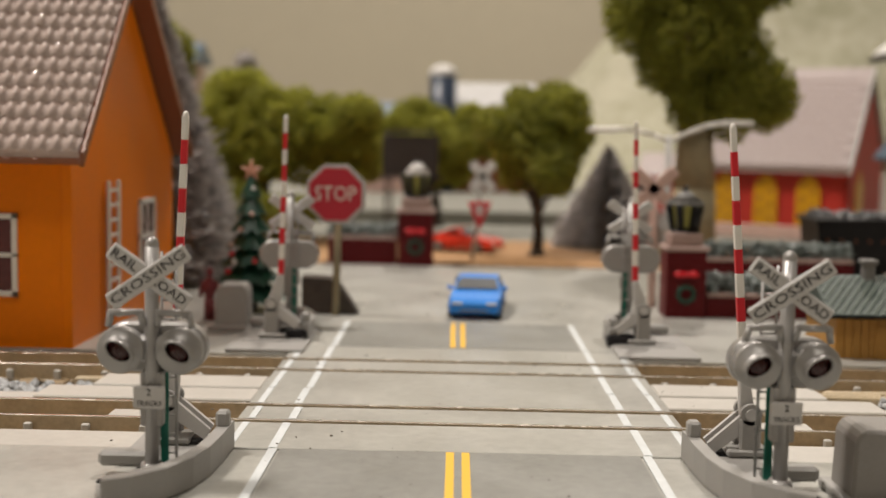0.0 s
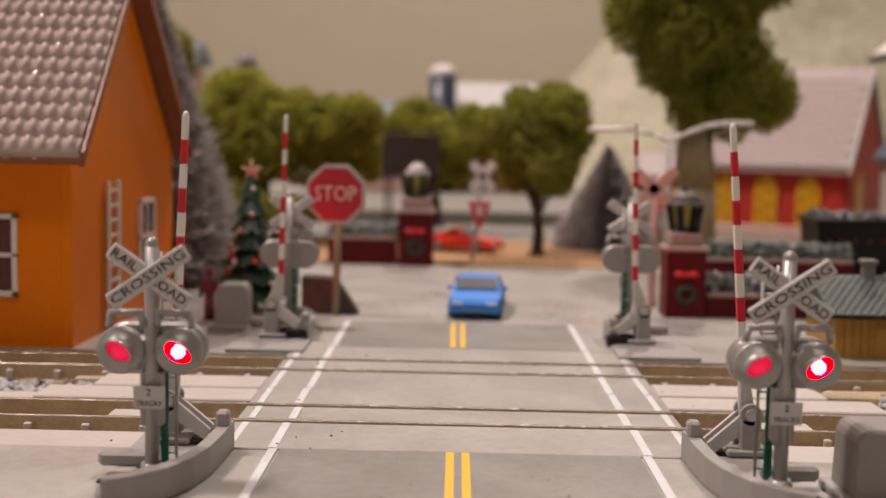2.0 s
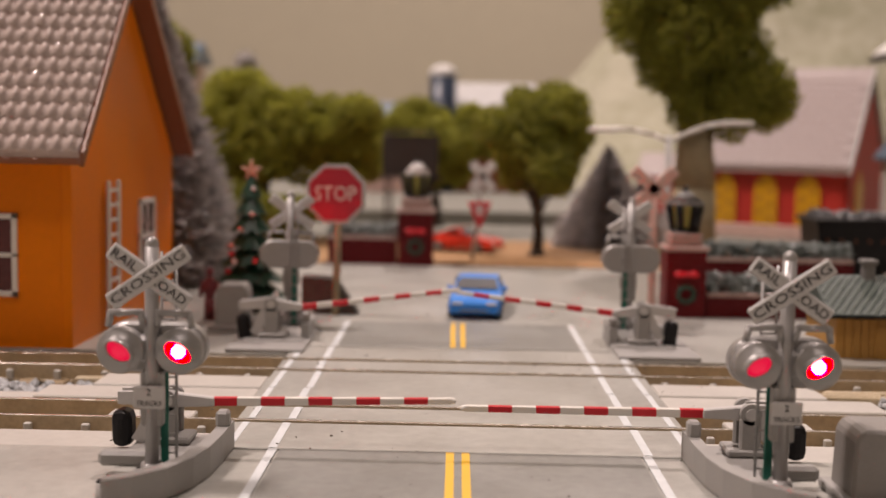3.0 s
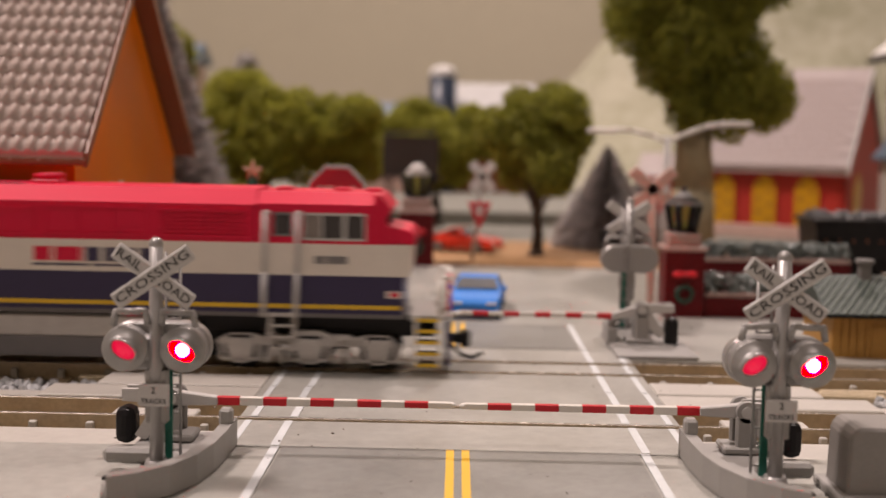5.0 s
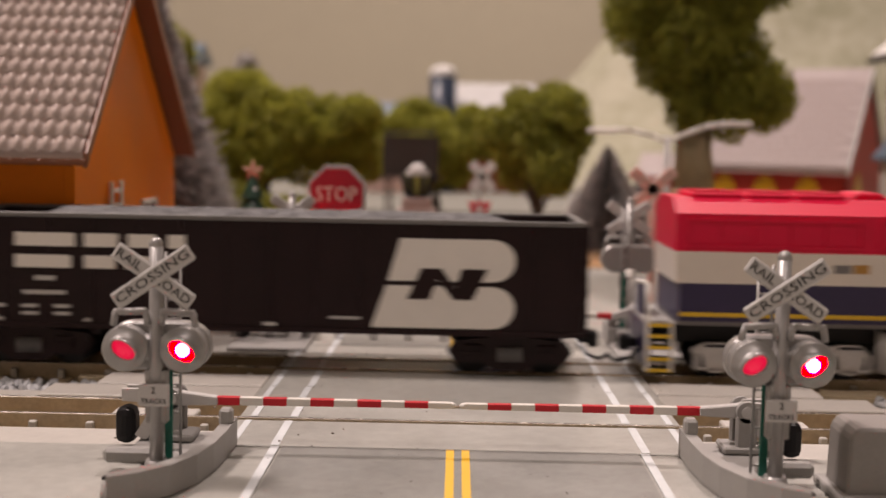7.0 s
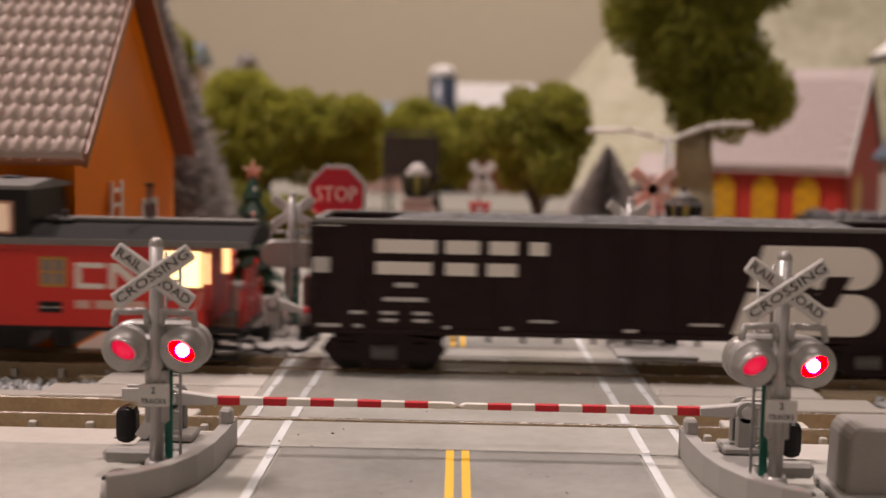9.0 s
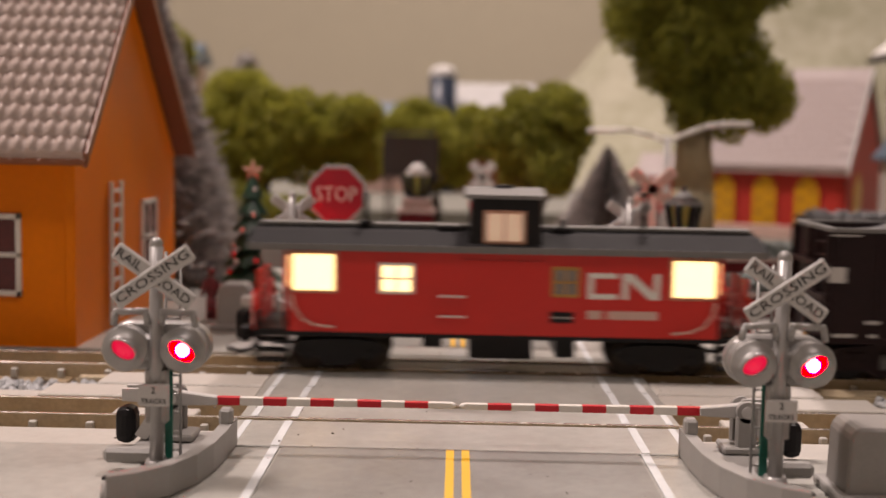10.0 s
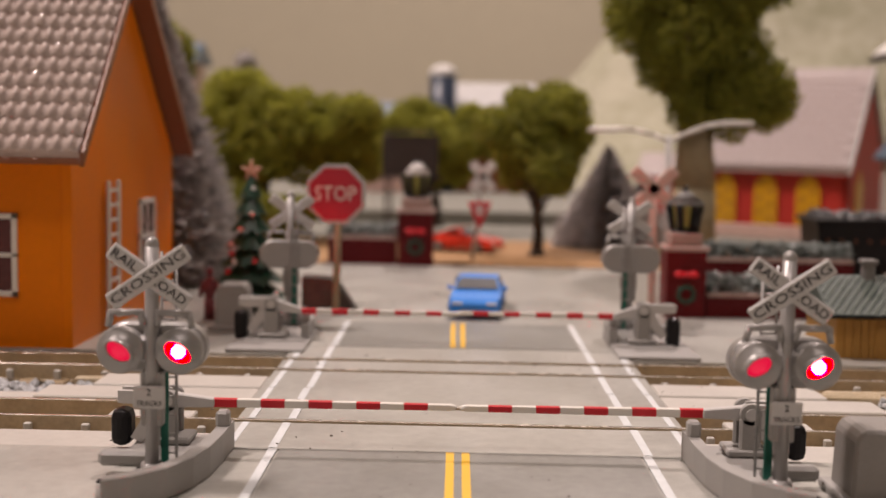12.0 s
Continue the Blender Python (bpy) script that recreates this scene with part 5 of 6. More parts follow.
def christmas_tree():
    t = thing("christmas_tree", "glazed dark green fir with red and pale ornaments and a star", "christmas tree", (-42, 92, -0.3))
    bm = new_bm()
    rr = random.Random(3)
    for k in range(7):
        z0 = 3 + k * 3.4
        r0 = 7.6 * (1 - k / 7.6) + 0.9
        n = 18
        top = bm.verts.new(Vector((0, 0, z0 + 5.2)) * MM)
        ring = [bm.verts.new(Vector((math.cos(i * 2 * math.pi / n) * r0 * (1 if i % 2 else 0.78), math.sin(i * 2 * math.pi / n) * r0 * (1 if i % 2 else 0.78), z0 - (0.9 if i % 2 else 0) + rr.uniform(-0.3, 0.3))) * MM) for i in range(n)]
        for i in range(n):
            bm.faces.new((ring[i], ring[(i + 1) % n], top))
        bm.faces.new(ring[::-1])
    part("foliage", bm, FIR_GREEN, t)
    part("trunk", C(new_bm(), (0, 0, 0), (0, 0, 4), 1.4, n=10), BARK, t)
    bm = new_bm()
    for i in range(5):
        a = math.pi / 2 + i * 2 * math.pi / 5
        C(bm, (0, 0, 28.3), (2.3 * math.cos(a), 0, 28.3 + 2.3 * math.sin(a)), 0.9, 0.1, n=6)
    part("star", bm, GOLD, t, "pinkish gold star")
    for i in range(10):
        a, k = rr.uniform(math.pi, 2 * math.pi), rr.random()
        r0 = 7.2 * (1 - k) + 0.9
        part("ornament", S(new_bm(), (r0 * math.cos(a), r0 * math.sin(a), 3.5 + k * 22), 0.55, u=10, v=7), (RED, SNOW, PINK)[i % 3], t)


christmas_tree()


# ---- small figure, control boxes ----
def figure(at):
    bm = new_bm()
    C(bm, (-0.5, 0, 0), (-0.4, 0, 4.2), 0.5, 0.6, n=8)
    C(bm, (0.5, 0, 0), (0.4, 0, 4.2), 0.5, 0.6, n=8)
    S(bm, (0, 0, 6.2), 1.25, 0.8, 2.3)
    S(bm, (0, 0, 9.3), 0.75, 0.75, 0.9)
    C(bm, (-1.2, 0, 7.6), (-1.7, -0.3, 4.6), 0.4, n=6)
    C(bm, (1.2, 0, 7.6), (1.7, -0.3, 4.6), 0.4, n=6)
    o = part("figurine", bm, FIGURE)
    o.matrix_basis = pose(*(v * MM for v in at))
    tagged(o, "small painted plastic figurine beside the house", "figurine")


figure((-47.2, 76, -0.15))


def control_box(x, y, w, d, h, paint):
    t = thing("control_box", "plain grey plastic equipment box beside the signal", "box", (x, y, 0), group="equipment boxes")
    bm = new_bm()
    prism(bm, [(-w / 2, 0), (w / 2, 0), (w / 2 - 0.25, h - 1), (w / 2 - 1.0, h), (-w / 2 + 1.0, h), (-w / 2 + 0.25, h - 1)], -d / 2, d / 2, "y", bevel=0.3)
    part("cabinet", bm, paint, t)
    part("plinth", B(new_bm(), -w / 2 - 1, w / 2 + 1, -d / 2 - 1, d / 2 + 1, -0.2, 0.8, 0.2), WARM_GREY, t)


control_box(-40.9, 67.5, 6.2, 6, 8.2, WARM_GREY)
control_box(43.2, -31.5, 7.8, 7, 7.6, BOX_GREY)
slab("signal_bed_a", -38, -25, 42.8, 66, -0.1, 0.5, WARM_GREY, "grey plastic bed under the far signal", "base", 0.15)
slab("signal_bed_b", 26.5, 40, 42.8, 66, -0.1, 0.5, WARM_GREY, "grey plastic bed under the far signal", "base", 0.15)


# ---- signs ----
def octagon(r):
    return [(r * math.cos(math.pi / 8 + i * math.pi / 4), r * math.sin(math.pi / 8 + i * math.pi / 4)) for i in range(8)]


def stop_sign():
    t = thing("stop_sign", "red octagonal stop sign on a tan post", "stop sign", (-24.2, 86, -0.3))
    post = new_bm()
    C(post, (0, 0.7, 0), (0.5, 0.7, 24), 0.75, n=10)
    part("post", post, BARK_TAN, t)
    b = prism(new_bm(), [(x, z + 24.2) for x, z in octagon(6.3)], -0.3, 0.3, "y", bevel=0.12)
    bd = part("border", b, PALE_GREY, t, "pale octagonal border")
    part("face", prism(new_bm(), [(x - 0.1, z + 24.2) for x, z in octagon(5.55)], -0.5, -0.25, "y"), SIGN_RED, bd)
    lettering("lettering", "STOP", 4.2, WHITE, bd, pose(-0.1 * MM, -0.52 * MM, 24.2 * MM, 90), "white word", 8.2)
    part("foot", prism(new_bm(), [(-7, 0), (4.6, 0), (0.6, 6.0), (-1.5, 7.4), (-7, 7.6)], 2.0, 6.5, "y", bevel=0.3), BARK, t, "brown wedge-shaped block")
    return t


stop_sign()


def yield_sign():
    t = thing("crossbuck_sign", "white crossbuck over a red-edged triangle sign on a leaning post", "road sign", (4.2, 192, -0.3))
    part("post", C(new_bm(), (0, 0.5, 0), (2.6, 0.5, 27), 0.6, n=8), PALE_GREY, t)
    for a in (52, -52):
        part("blade", B(new_bm(), -5.0, 5.0, -0.3, 0.3, -1.4, 1.4, 0.5, m=pose(2.6 * MM, 0, 24.8 * MM, 0, a, 0)), SNOW, t)
    o = part("triangle", prism(new_bm(), [(-1.6, 17.6), (5.4, 17.6), (1.9, 9.4)], -0.5, 0, "y", bevel=0.2), RED, t, "red-edged triangle")
    part("triangle_face", prism(new_bm(), [(0.4, 16.4), (3.4, 16.4), (1.9, 12.8)], -0.7, -0.4, "y"), SNOW, o)


yield_sign()


def bare_crossbuck():
    t = thing("crossbuck_sign", "plain pale pink crossbuck sign on a post", "road sign", (42.3, 108, -0.3))
    part("post", C(new_bm(), (0, 0.6, 0), (-0.5, 0.6, 27), 0.9, n=8), PINK, t)
    for a in (42, -42):
        part("blade", B(new_bm(), -6.2, 6.2, -0.3, 0.3, -1.35, 1.35, 0.3, m=pose(-0.5 * MM, 0, 25.6 * MM, 0, a, 0)), PINK, t)


bare_crossbuck()


# ---- brick pillars with lanterns and low hedge walls ----
def brick_face(parent, x0, x1, z0, z1, y, bw, bh):
    me = None
    r, z = 0, z0
    while z < z1 - bh * 0.5:
        x = x0 - (bw / 2 if r % 2 else 0)
        while x < x1:
            a, b = max(x, x0), min(x + bw - 0.18, x1)
            if b - a > 0.3:
                o = part("brick", B(new_bm(), a, b, y - 0.16, y + 0.2, z + 0.08, min(z + bh - 0.08, z1)), BRICK, parent)
            x += bw
        z += bh
        r += 1


def pillar(at, w, h, k, label, wreath=True):
    t = thing("brick_pillar", label, "pillar", at, group="lantern pillars")
    core = part("shaft", B(new_bm(), -w / 2, w / 2, -w / 2, w / 2, 0, h), BRICK, t)
    brick_face(core, -w / 2, w / 2, 0, h, -w / 2, 2.4 * k, 1.15 * k)
    part("cap", B(new_bm(), -w / 2 - 0.6, w / 2 + 0.6, -w / 2 - 0.6, w / 2 + 0.6, h, h + 1.0, 0.25), ROSE, t, "pale cap stone")
    part("collar", B(new_bm(), -w * 0.42, w * 0.42, -w * 0.42, w * 0.42, h + 1, h + 4 * k, 0.3), ROSE, t)
    z = h + 4 * k
    la = part("lantern_base", C(new_bm(), (0, 0, z), (0, 0, z + 0.9 * k), w * 0.42, w * 0.36, n=6, smooth=False), BLACK, t)
    gl = C(new_bm(), (0, 0, z + 0.9 * k), (0, 0, z + 6 * k), w * 0.28, w * 0.40, n=6, smooth=False)
    part("lantern_glass", gl, LAMP_GLASS, t, "dim yellow lantern glass")
    bm = new_bm()
    for i in range(6):
        a = i * math.pi / 3
        C(bm, (w * 0.29 * math.cos(a), w * 0.29 * math.sin(a), z + 0.9 * k), (w * 0.41 * math.cos(a), w * 0.41 * math.sin(a), z + 6 * k), 0.85 * k, n=6)
    part("lantern_frame", bm, BLACK, la)
    bm = new_bm()
    C(bm, (0, 0, z + 6 * k), (0, 0, z + 6.7 * k), w * (0.5 if wreath else 0.36), w * (0.48 if wreath else 0.38), n=12)
    C(bm, (0, 0, z + 6.7 * k), (0, 0, z + 9 * k), w * (0.46 if wreath else 0.37), w * 0.12, n=12)
    part("lantern_roof", bm, SNOW if not wreath else DARK_GREY, t)
    part("finial", S(new_bm(), (0, 0, z + 9.5 * k), 0.7 * k), BLACK, t)
    bm = new_bm()
    n = 22
    for i in range(n):
        a = i * 2 * math.pi / n
        S(bm, (1.7 * k * math.cos(a), -w / 2 - 0.5, h * 0.36 + 1.7 * k * math.sin(a)), 0.55 * k, u=7, v=5)
    part("wreath", bm, FIR_GREEN, t)
    bm = new_bm()
    for s in (-1, 1):
        S(bm, (s * 1.5 * k, -w / 2 - 0.6, h * 0.66), 1.3 * k, 0.5, 0.8 * k)
    S(bm, (0, -w / 2 - 0.8, h * 0.66), 0.6 * k)
    part("bow", bm, RED, t, "red ribbon bow")
    return t


pillar((46.6, 97, -0.3), 8.0, 13.6, 0.93, "dark red brick pillar with a black lantern, wreath and bow")
pillar((-11.6, 186, -0.3), 9.6, 14.6, 1.05, "dark red brick pillar with a snow-capped lantern and wreath", False)


def hedge_wall(x0, x1, y, h, label, seed):
    t = thing("hedge_wall", label, "garden wall", ((x0 + x1) / 2, y, -0.3), group="low hedge walls")
    w = (x1 - x0) / 2
    core = part("wall", B(new_bm(), -w, w, -3.5, 3.5, 0, h), BRICK, t)
    brick_face(core, -w, w, 0, h, -3.5, 3.2, 1.3)
    part("coping", B(new_bm(), -w, w, -4.2, 4.2, h, h + 0.9, 0.25), ROSE, t)
    rr = random.Random(seed)
    bm = new_bm()
    for i in range(int(w * 40)):
        r = bmesh.ops.create_icosphere(bm, subdivisions=1, radius=1)
        c = Vector((rr.uniform(-w, w), rr.uniform(-3.6, 3.6), h + 1 + rr.uniform(0, 3.2)))
        a = rr.uniform(0.4, 0.8)
        for v in r["verts"]:
            v.co = (c + v.co * a * rr.uniform(0.7, 1.2)) * MM
    tagged(part("hedge", bm, HEDGE, t, "frosted dark hedge"), kind="stuff")


hedge_wall(51.2, 80, 98, 4.2, "low brick wall with a frosted dark hedge", 1)
hedge_wall(54, 92, 132, 8.2, "higher brick wall with a frosted dark hedge", 2)
hedge_wall(-36, -17, 187, 7.0, "long low brick wall with a frosted hedge", 3)


# ---- street lamp with two arms ----
def street_lamp():
    t = thing("street_lamp", "white twin-armed model street lamp", "street lamp", (52.6, 152, -0.3))
    part("pole", C(new_bm(), (0, 0, 0), (-0.4, 0, 37.2), 1.0, 0.8, n=10), PALE_GREY, t)
    for s, rise in ((-1, 0.0), (1, 2.2)):
        bm = new_bm()
        pts = [(-0.4, 0, 35.6), (s * 4, 0, 37.2 + rise * 0.3), (s * 9, 0, 38.4 + rise * 0.6), (s * 14, 0, 38.7 + rise * 0.9)]
        sweep(bm, pts, 0.6, n=8)
        part("arm", bm, WHITE, t)
        S_ = new_bm()
        B(S_, min(s * 13, s * 20.5), max(s * 13, s * 20.5), -1.4, 1.4, 37.6 + rise, 39.0 + rise, 0.5, seg=2)
        part("lamp_head", S_, WHITE, t)


street_lamp()


# ---- cars ----
def car(at, rz, paint, label, L=28.0, W=11.0):
    t = thing("car", label, "car", at, rz)
    w = W / 2
    secs = [(-L / 2, 1.6, 3.6, 0.86), (-L / 2 + 1.2, 1.3, 4.6, 0.95), (-L / 2 + 8, 1.3, 5.3, 1), (L / 2 - 6, 1.3, 5.5, 1), (L / 2 - 1, 1.3, 5.2, 0.96), (L / 2, 1.8, 4.4, 0.88)]
    bm = new_bm()
    rings = []
    for y, z0, z1, k in secs:
        zm = z0 + (z1 - z0) * 0.6
        rings.append([bm.verts.new(Vector(p) * MM) for p in ((-w * k * 0.95, y, z0), (-w * k, y, zm), (-w * k * 0.9, y, z1), (w * k * 0.9, y, z1), (w * k, y, zm), (w * k * 0.95, y, z0))])
    for a, b in zip(rings, rings[1:]):
        for i in range(6):
            bm.faces.new((a[i], a[(i + 1) % 6], b[(i + 1) % 6], b[i]))
    bm.faces.new(rings[0])
    bm.faces.new(rings[-1][::-1])
    bmesh.ops.recalc_face_normals(bm, faces=bm.faces)
    part("body", bm, paint, t)
    bm = new_bm()
    c = [(-L / 2 + 8.2, 5.2, 0.9), (-L / 2 + 12.5, 8.0, 0.72), (L / 2 - 9.5, 8.0, 0.72), (L / 2 - 4.2, 5.3, 0.86)]
    lo = [[bm.verts.new(Vector((s * w * k, y, z)) * MM) for s in (-1, 1)] for y, z, k in c]
    for a, b in zip(lo, lo[1:]):
        bm.faces.new((a[0], a[1], b[1], b[0]))
    for s in (0, 1):
        bm.faces.new([r[s] for r in lo])
    bmesh.ops.recalc_face_normals(bm, faces=bm.faces)
    part("cabin", bm, paint, t)
    gl = new_bm()
    y0, z0, y1, z1 = -L / 2 + 8.8, 5.75, -L / 2 + 12.1, 7.8
    v = [gl.verts.new(Vector(p) * MM) for p in ((-w * 0.80, y0, z0), (w * 0.80, y0, z0), (w * 0.66, y1, z1), (-w * 0.66, y1, z1))]
    f = gl.faces.new(v)
    r = bmesh.ops.extrude_face_region(gl, geom=[f])
    bmesh.ops.translate(gl, vec=Vector((0, -0.12, 0.12)) * MM, verts=[x for x in r["geom"] if isinstance(x, bmesh.types.BMVert)])
    part("windscreen", gl, CAR_GLASS, t)
    for s in (-1, 1):
        bm = new_bm()
        prism(bm, [(y0 + 1.5, 5.7), (y1 + 0.6, 7.6), (L / 2 - 10, 7.6), (L / 2 - 6.5, 5.8)], s * w * 0.78 - 0.35, s * w * 0.78 + 0.35, "x")
        part("side_window", bm, GLASS_DARK, t)
        part("headlight", B(new_bm(), s * w * 0.62 - 1.1, s * w * 0.62 + 1.1, -L / 2 - 0.15, -L / 2 + 1, 3.3, 3.9, 0.2), PALE_GREY, t)
        part("mirror", B(new_bm(), s * w * 1.02 - 0.6, s * w * 1.02 + 0.6, y0 + 1, y0 + 2, 5.4, 6.2, 0.2), paint, t)
        for y in (-L / 2 + 5, L / 2 - 5.5):
            wh = part("wheel", C(new_bm(), (s * w * 0.98, y, 2.0), (s * w * 0.72, y, 2.0), 2.0, n=18), BLACK, t)
            part("rim", C(new_bm(), (s * w * 1.0, y, 2.0), (s * w * 0.9, y, 2.0), 1.2, n=14), SILVER, wh)
    t.scale.z = 0.9
    part("grille", B(new_bm(), -w * 0.5, w * 0.5, -L / 2 - 0.1, -L / 2 + 0.6, 1.9, 2.3, 0.1), DARK_GREY, t)
    return t


car((4.4, 97.5, -0.3), -4, CAR_BLUE, "blue toy saloon car on the grey road")
car((2.0, 222, 0.3), 62, CAR_RED, "orange-red toy car behind the brick pillar", 24, 10)


# ---- board behind the pillar ----
def billboard():
    t = thing("billboard", "dark brown blank board on lattice legs", "billboard", (-14.6, 214, 0))
    part("panel", B(new_bm(), -8.4, 8.4, -0.8, 0.8, 23.5, 35.6, 0.2), BILLBOARD, t)
    part("top_rail", B(new_bm(), -7.2, 7.2, -1.1, 1.1, 36.4, 37.2, 0.15), BILLBOARD, t)
    for s in (-6.6, 6.2):
        bm = new_bm()
        for d in (-0.9, 0.9):
            B(bm, s + d - 0.3, s + d + 0.3, -0.4, 0.4, 0, 37, 0.05)
        for k in range(9):
            B(bm, s - 0.9, s + 0.9, -0.25, 0.25, 1.5 + k * 2.5, 2.0 + k * 2.5)
        part("leg", bm, BILLBOARD, t)
    part("catwalk", B(new_bm(), -9.6, 9.6, -2.6, -0.9, 22.6, 23.2), BILLBOARD, t)


billboard()


# ---- red church ----
def church():
    t = thing("church", "red plastic church with amber arched windows and frosted roof", "church", (111, 299, 0.6), -32)
    x0, x1, d, h, pk = -21, 33, 52, 25.2, 61.5
    part("front_wall", B(new_bm(), x0, x1, 0, 2, 0, h), CHURCH_RED, t)
    part("side_wall", prism(new_bm(), [(0, 0), (d, 0), (d, h), (d / 2, pk - 4), (0, h)], x1 - 2, x1, "x"), CHURCH_RED, t)
    part("side_wall", prism(new_bm(), [(0, 0), (d, 0), (d, h), (d / 2, pk - 4), (0, h)], x0, x0 + 2, "x"), CHURCH_RED, t)
    part("footing", B(new_bm(), x0 - 1, x1 + 1, -1, d, -0.3, 4.6, 0.3), PINK, t, "pale footing")
    sl = math.atan2(pk - h, d / 2 + 3)
    ln = math.hypot(pk - h, d / 2 + 3)
    for s in (1, -1):
        pts = [(-3, h - 1), (d / 2, pk), (d / 2, pk + 2), (-3, h + 1)] if s > 0 else [(d + 3, h - 1), (d / 2, pk), (d / 2, pk + 2), (d + 3, h + 1)]
        rf = part("roof", prism(new_bm(), pts, x0 - 3, x1 + 1, "x"), CHURCH_ROOF, t, "frosted rose-grey shingled roof")
        if s < 0:
            continue
        m = Matrix.Translation(Vector((0, -3, h + 1)) * MM) @ Matrix.Rotation(sl, 4, "X")
        sh = new_bm()
        B(sh, 0, 4.0, 0, 3.6, 0, 0.7, 0.1)
        me = bpy.data.meshes.new("shingle")
        sh.to_mesh(me)
        sh.free()
        me.materials.append(CHURCH_ROOF)
        nr = int(ln / 3.1)
        for r in range(nr):
            for c in range(13 - r % 2):
                o = new("shingle", me)
                o.parent = rf
                o.matrix_basis = m @ pose((x0 - 3 + (c + (0.5 if r % 2 else 0)) * 4.4) * MM, r * 3.1 * MM, 0.1 * MM, -4)
    for k in (1, 2, 3):
        x = -28.0 + 15.7 * k
        bm = new_bm()
        arch = [(-4.4, 4.8), (4.4, 4.8), (4.4, 18), (3, 21.4), (0, 23.4), (-3, 21.4), (-4.4, 18)]
        fr = part("window", prism(bm, [(x + a * 1.14, 14 + (b - 14) * 1.07) for a, b in arch], -0.5, 0.3, "y"), CHURCH_RED, t)
        part("pane", prism(new_bm(), [(x + a, b) for a, b in arch], -0.8, -0.2, "y"), AMBER, fr, "amber leaded pane")
        bm = new_bm()
        for j in range(6):
            px, pz = x + (-1.9 if j % 2 else 1.9), 7 + j * 2.6
            B(bm, px - 0.6, px + 0.6, -1.0, -0.6, pz - 0.7, pz + 0.7, 0.2)
        part("pane_ornament", bm, TRIM_BROWN, fr)
    bm = prism(new_bm(), [(10, 4.2), (20, 4.2), (20, 19), (15, 25), (10, 19)], x1 - 0.2, x1 + 0.5, "x")
    part("window", bm, AMBER, t)

    an = part("annex", B(new_bm(), -50, x0 - 3, 8, 30, 0, 22), CHURCH_RED, t)
    part("annex_roof", prism(new_bm(), [(6, 21), (32, 21), (32, 30), (14, 30)], -52, x0 - 3, "x"), CHURCH_ROOF, an)
    part("verge_board", prism(new_bm(), [(-3.2, h - 1.4), (d / 2, pk - 0.6), (d / 2, pk + 2.3), (-3.2, h + 1.3)], x1 + 1, x1 + 1.7, "x"), DULL_SNOW, t, "pale frosted verge board")


church()


# ---- pale house at the edge, small wall of a house beside the church ----
def edge_house():
    t = thing("house", "cream house with a snowy slate roof", "house", (167, 250, 7.5))
    part("wall", prism(new_bm(), [(-12, 0), (30, 0), (30, 58), (9, 76), (-12, 58)], 0, 40, "y"), CONCRETE_LIGHT, t)
    part("roof", prism(new_bm(), [(-17, 58), (9, 80), (9, 83), (-18, 60.5)], -3, 43, "y"), SNOW, t, "snowy roof slope")
    part("roof", prism(new_bm(), [(35, 58), (9, 80), (9, 83), (36, 60.5)], -3, 43, "y"), SNOW, t)
    part("gutter", B(new_bm(), -19.5, -16.5, -3, 43, 57.4, 59, 0.3), BLACK, t)
    part("window", B(new_bm(), -4, 8, -0.4, 0.4, 14, 34, 0.2), BARK, t)
    part("plinth", B(new_bm(), -13, 31, -1, 41, -7, 0), CONCRETE_LIGHT, t)
    lean = part("lean_to", prism(new_bm(), [(-17, -7), (-12, -7), (-12, 30), (-17, 24)], 2, 30, "y"), CONCRETE_LIGHT, t)
    part("lean_to_roof", prism(new_bm(), [(-19.5, 22.6), (-12, 31), (-12, 32.4), (-19.5, 24)], 0, 32, "y"), BARN_BLUE, lean, "slate lean-to roof")


edge_house()


# ---- coal car, little station ----
def coal_hopper():
    t = thing("coal_hopper", "black riveted ore car loaded with grey coal", "wagon", (109, 142, 0))
    part("tub", prism(new_bm(), [(-23, 8.6), (23, 8.6), (24, 17.5), (-24, 17.5)], -8, 8, "y", bevel=0.3), BLACK, t)
    for k in range(14):
        part("rivet", S(new_bm(), (-21.5 + k * 3.3, -8.1, 12.8), 0.4, u=7, v=5), TRIM_BROWN, t)
    part("rim", B(new_bm(), -24.6, 24.6, -8.8, 8.8, 17, 17.9, 0.2), BLACK, t)
    bm = new_bm()
    rr = random.Random(2)
    for i in range(240):
        r = bmesh.ops.create_icosphere(bm, subdivisions=1, radius=1)
        c = Vector((rr.uniform(-22, 22), rr.uniform(-7.5, 7.5), 17.7 + rr.uniform(0, 1.2)))
        for v in r["verts"]:
            v.co = (c + v.co * rr.uniform(0.6, 1.2)) * MM
    tagged(part("coal", bm, COAL, t), kind="stuff")
    part("frame", B(new_bm(), -25, 25, -5, 5, 5, 8.6, 0.2), BLACK, t)
    for x in (-14, 14):
        for dx in (-4.5, 4.5):
            part("wheels", wheelset(new_bm(), x + dx, 2.8), BLACK, t)
        part("sideframe", B(new_bm(), x - 7, x + 7, -7, -5.8, 2, 5.2, 0.4), BLACK, t)
    coupler(t, -25, -1, 6.5, 2.8)


coal_hopper()


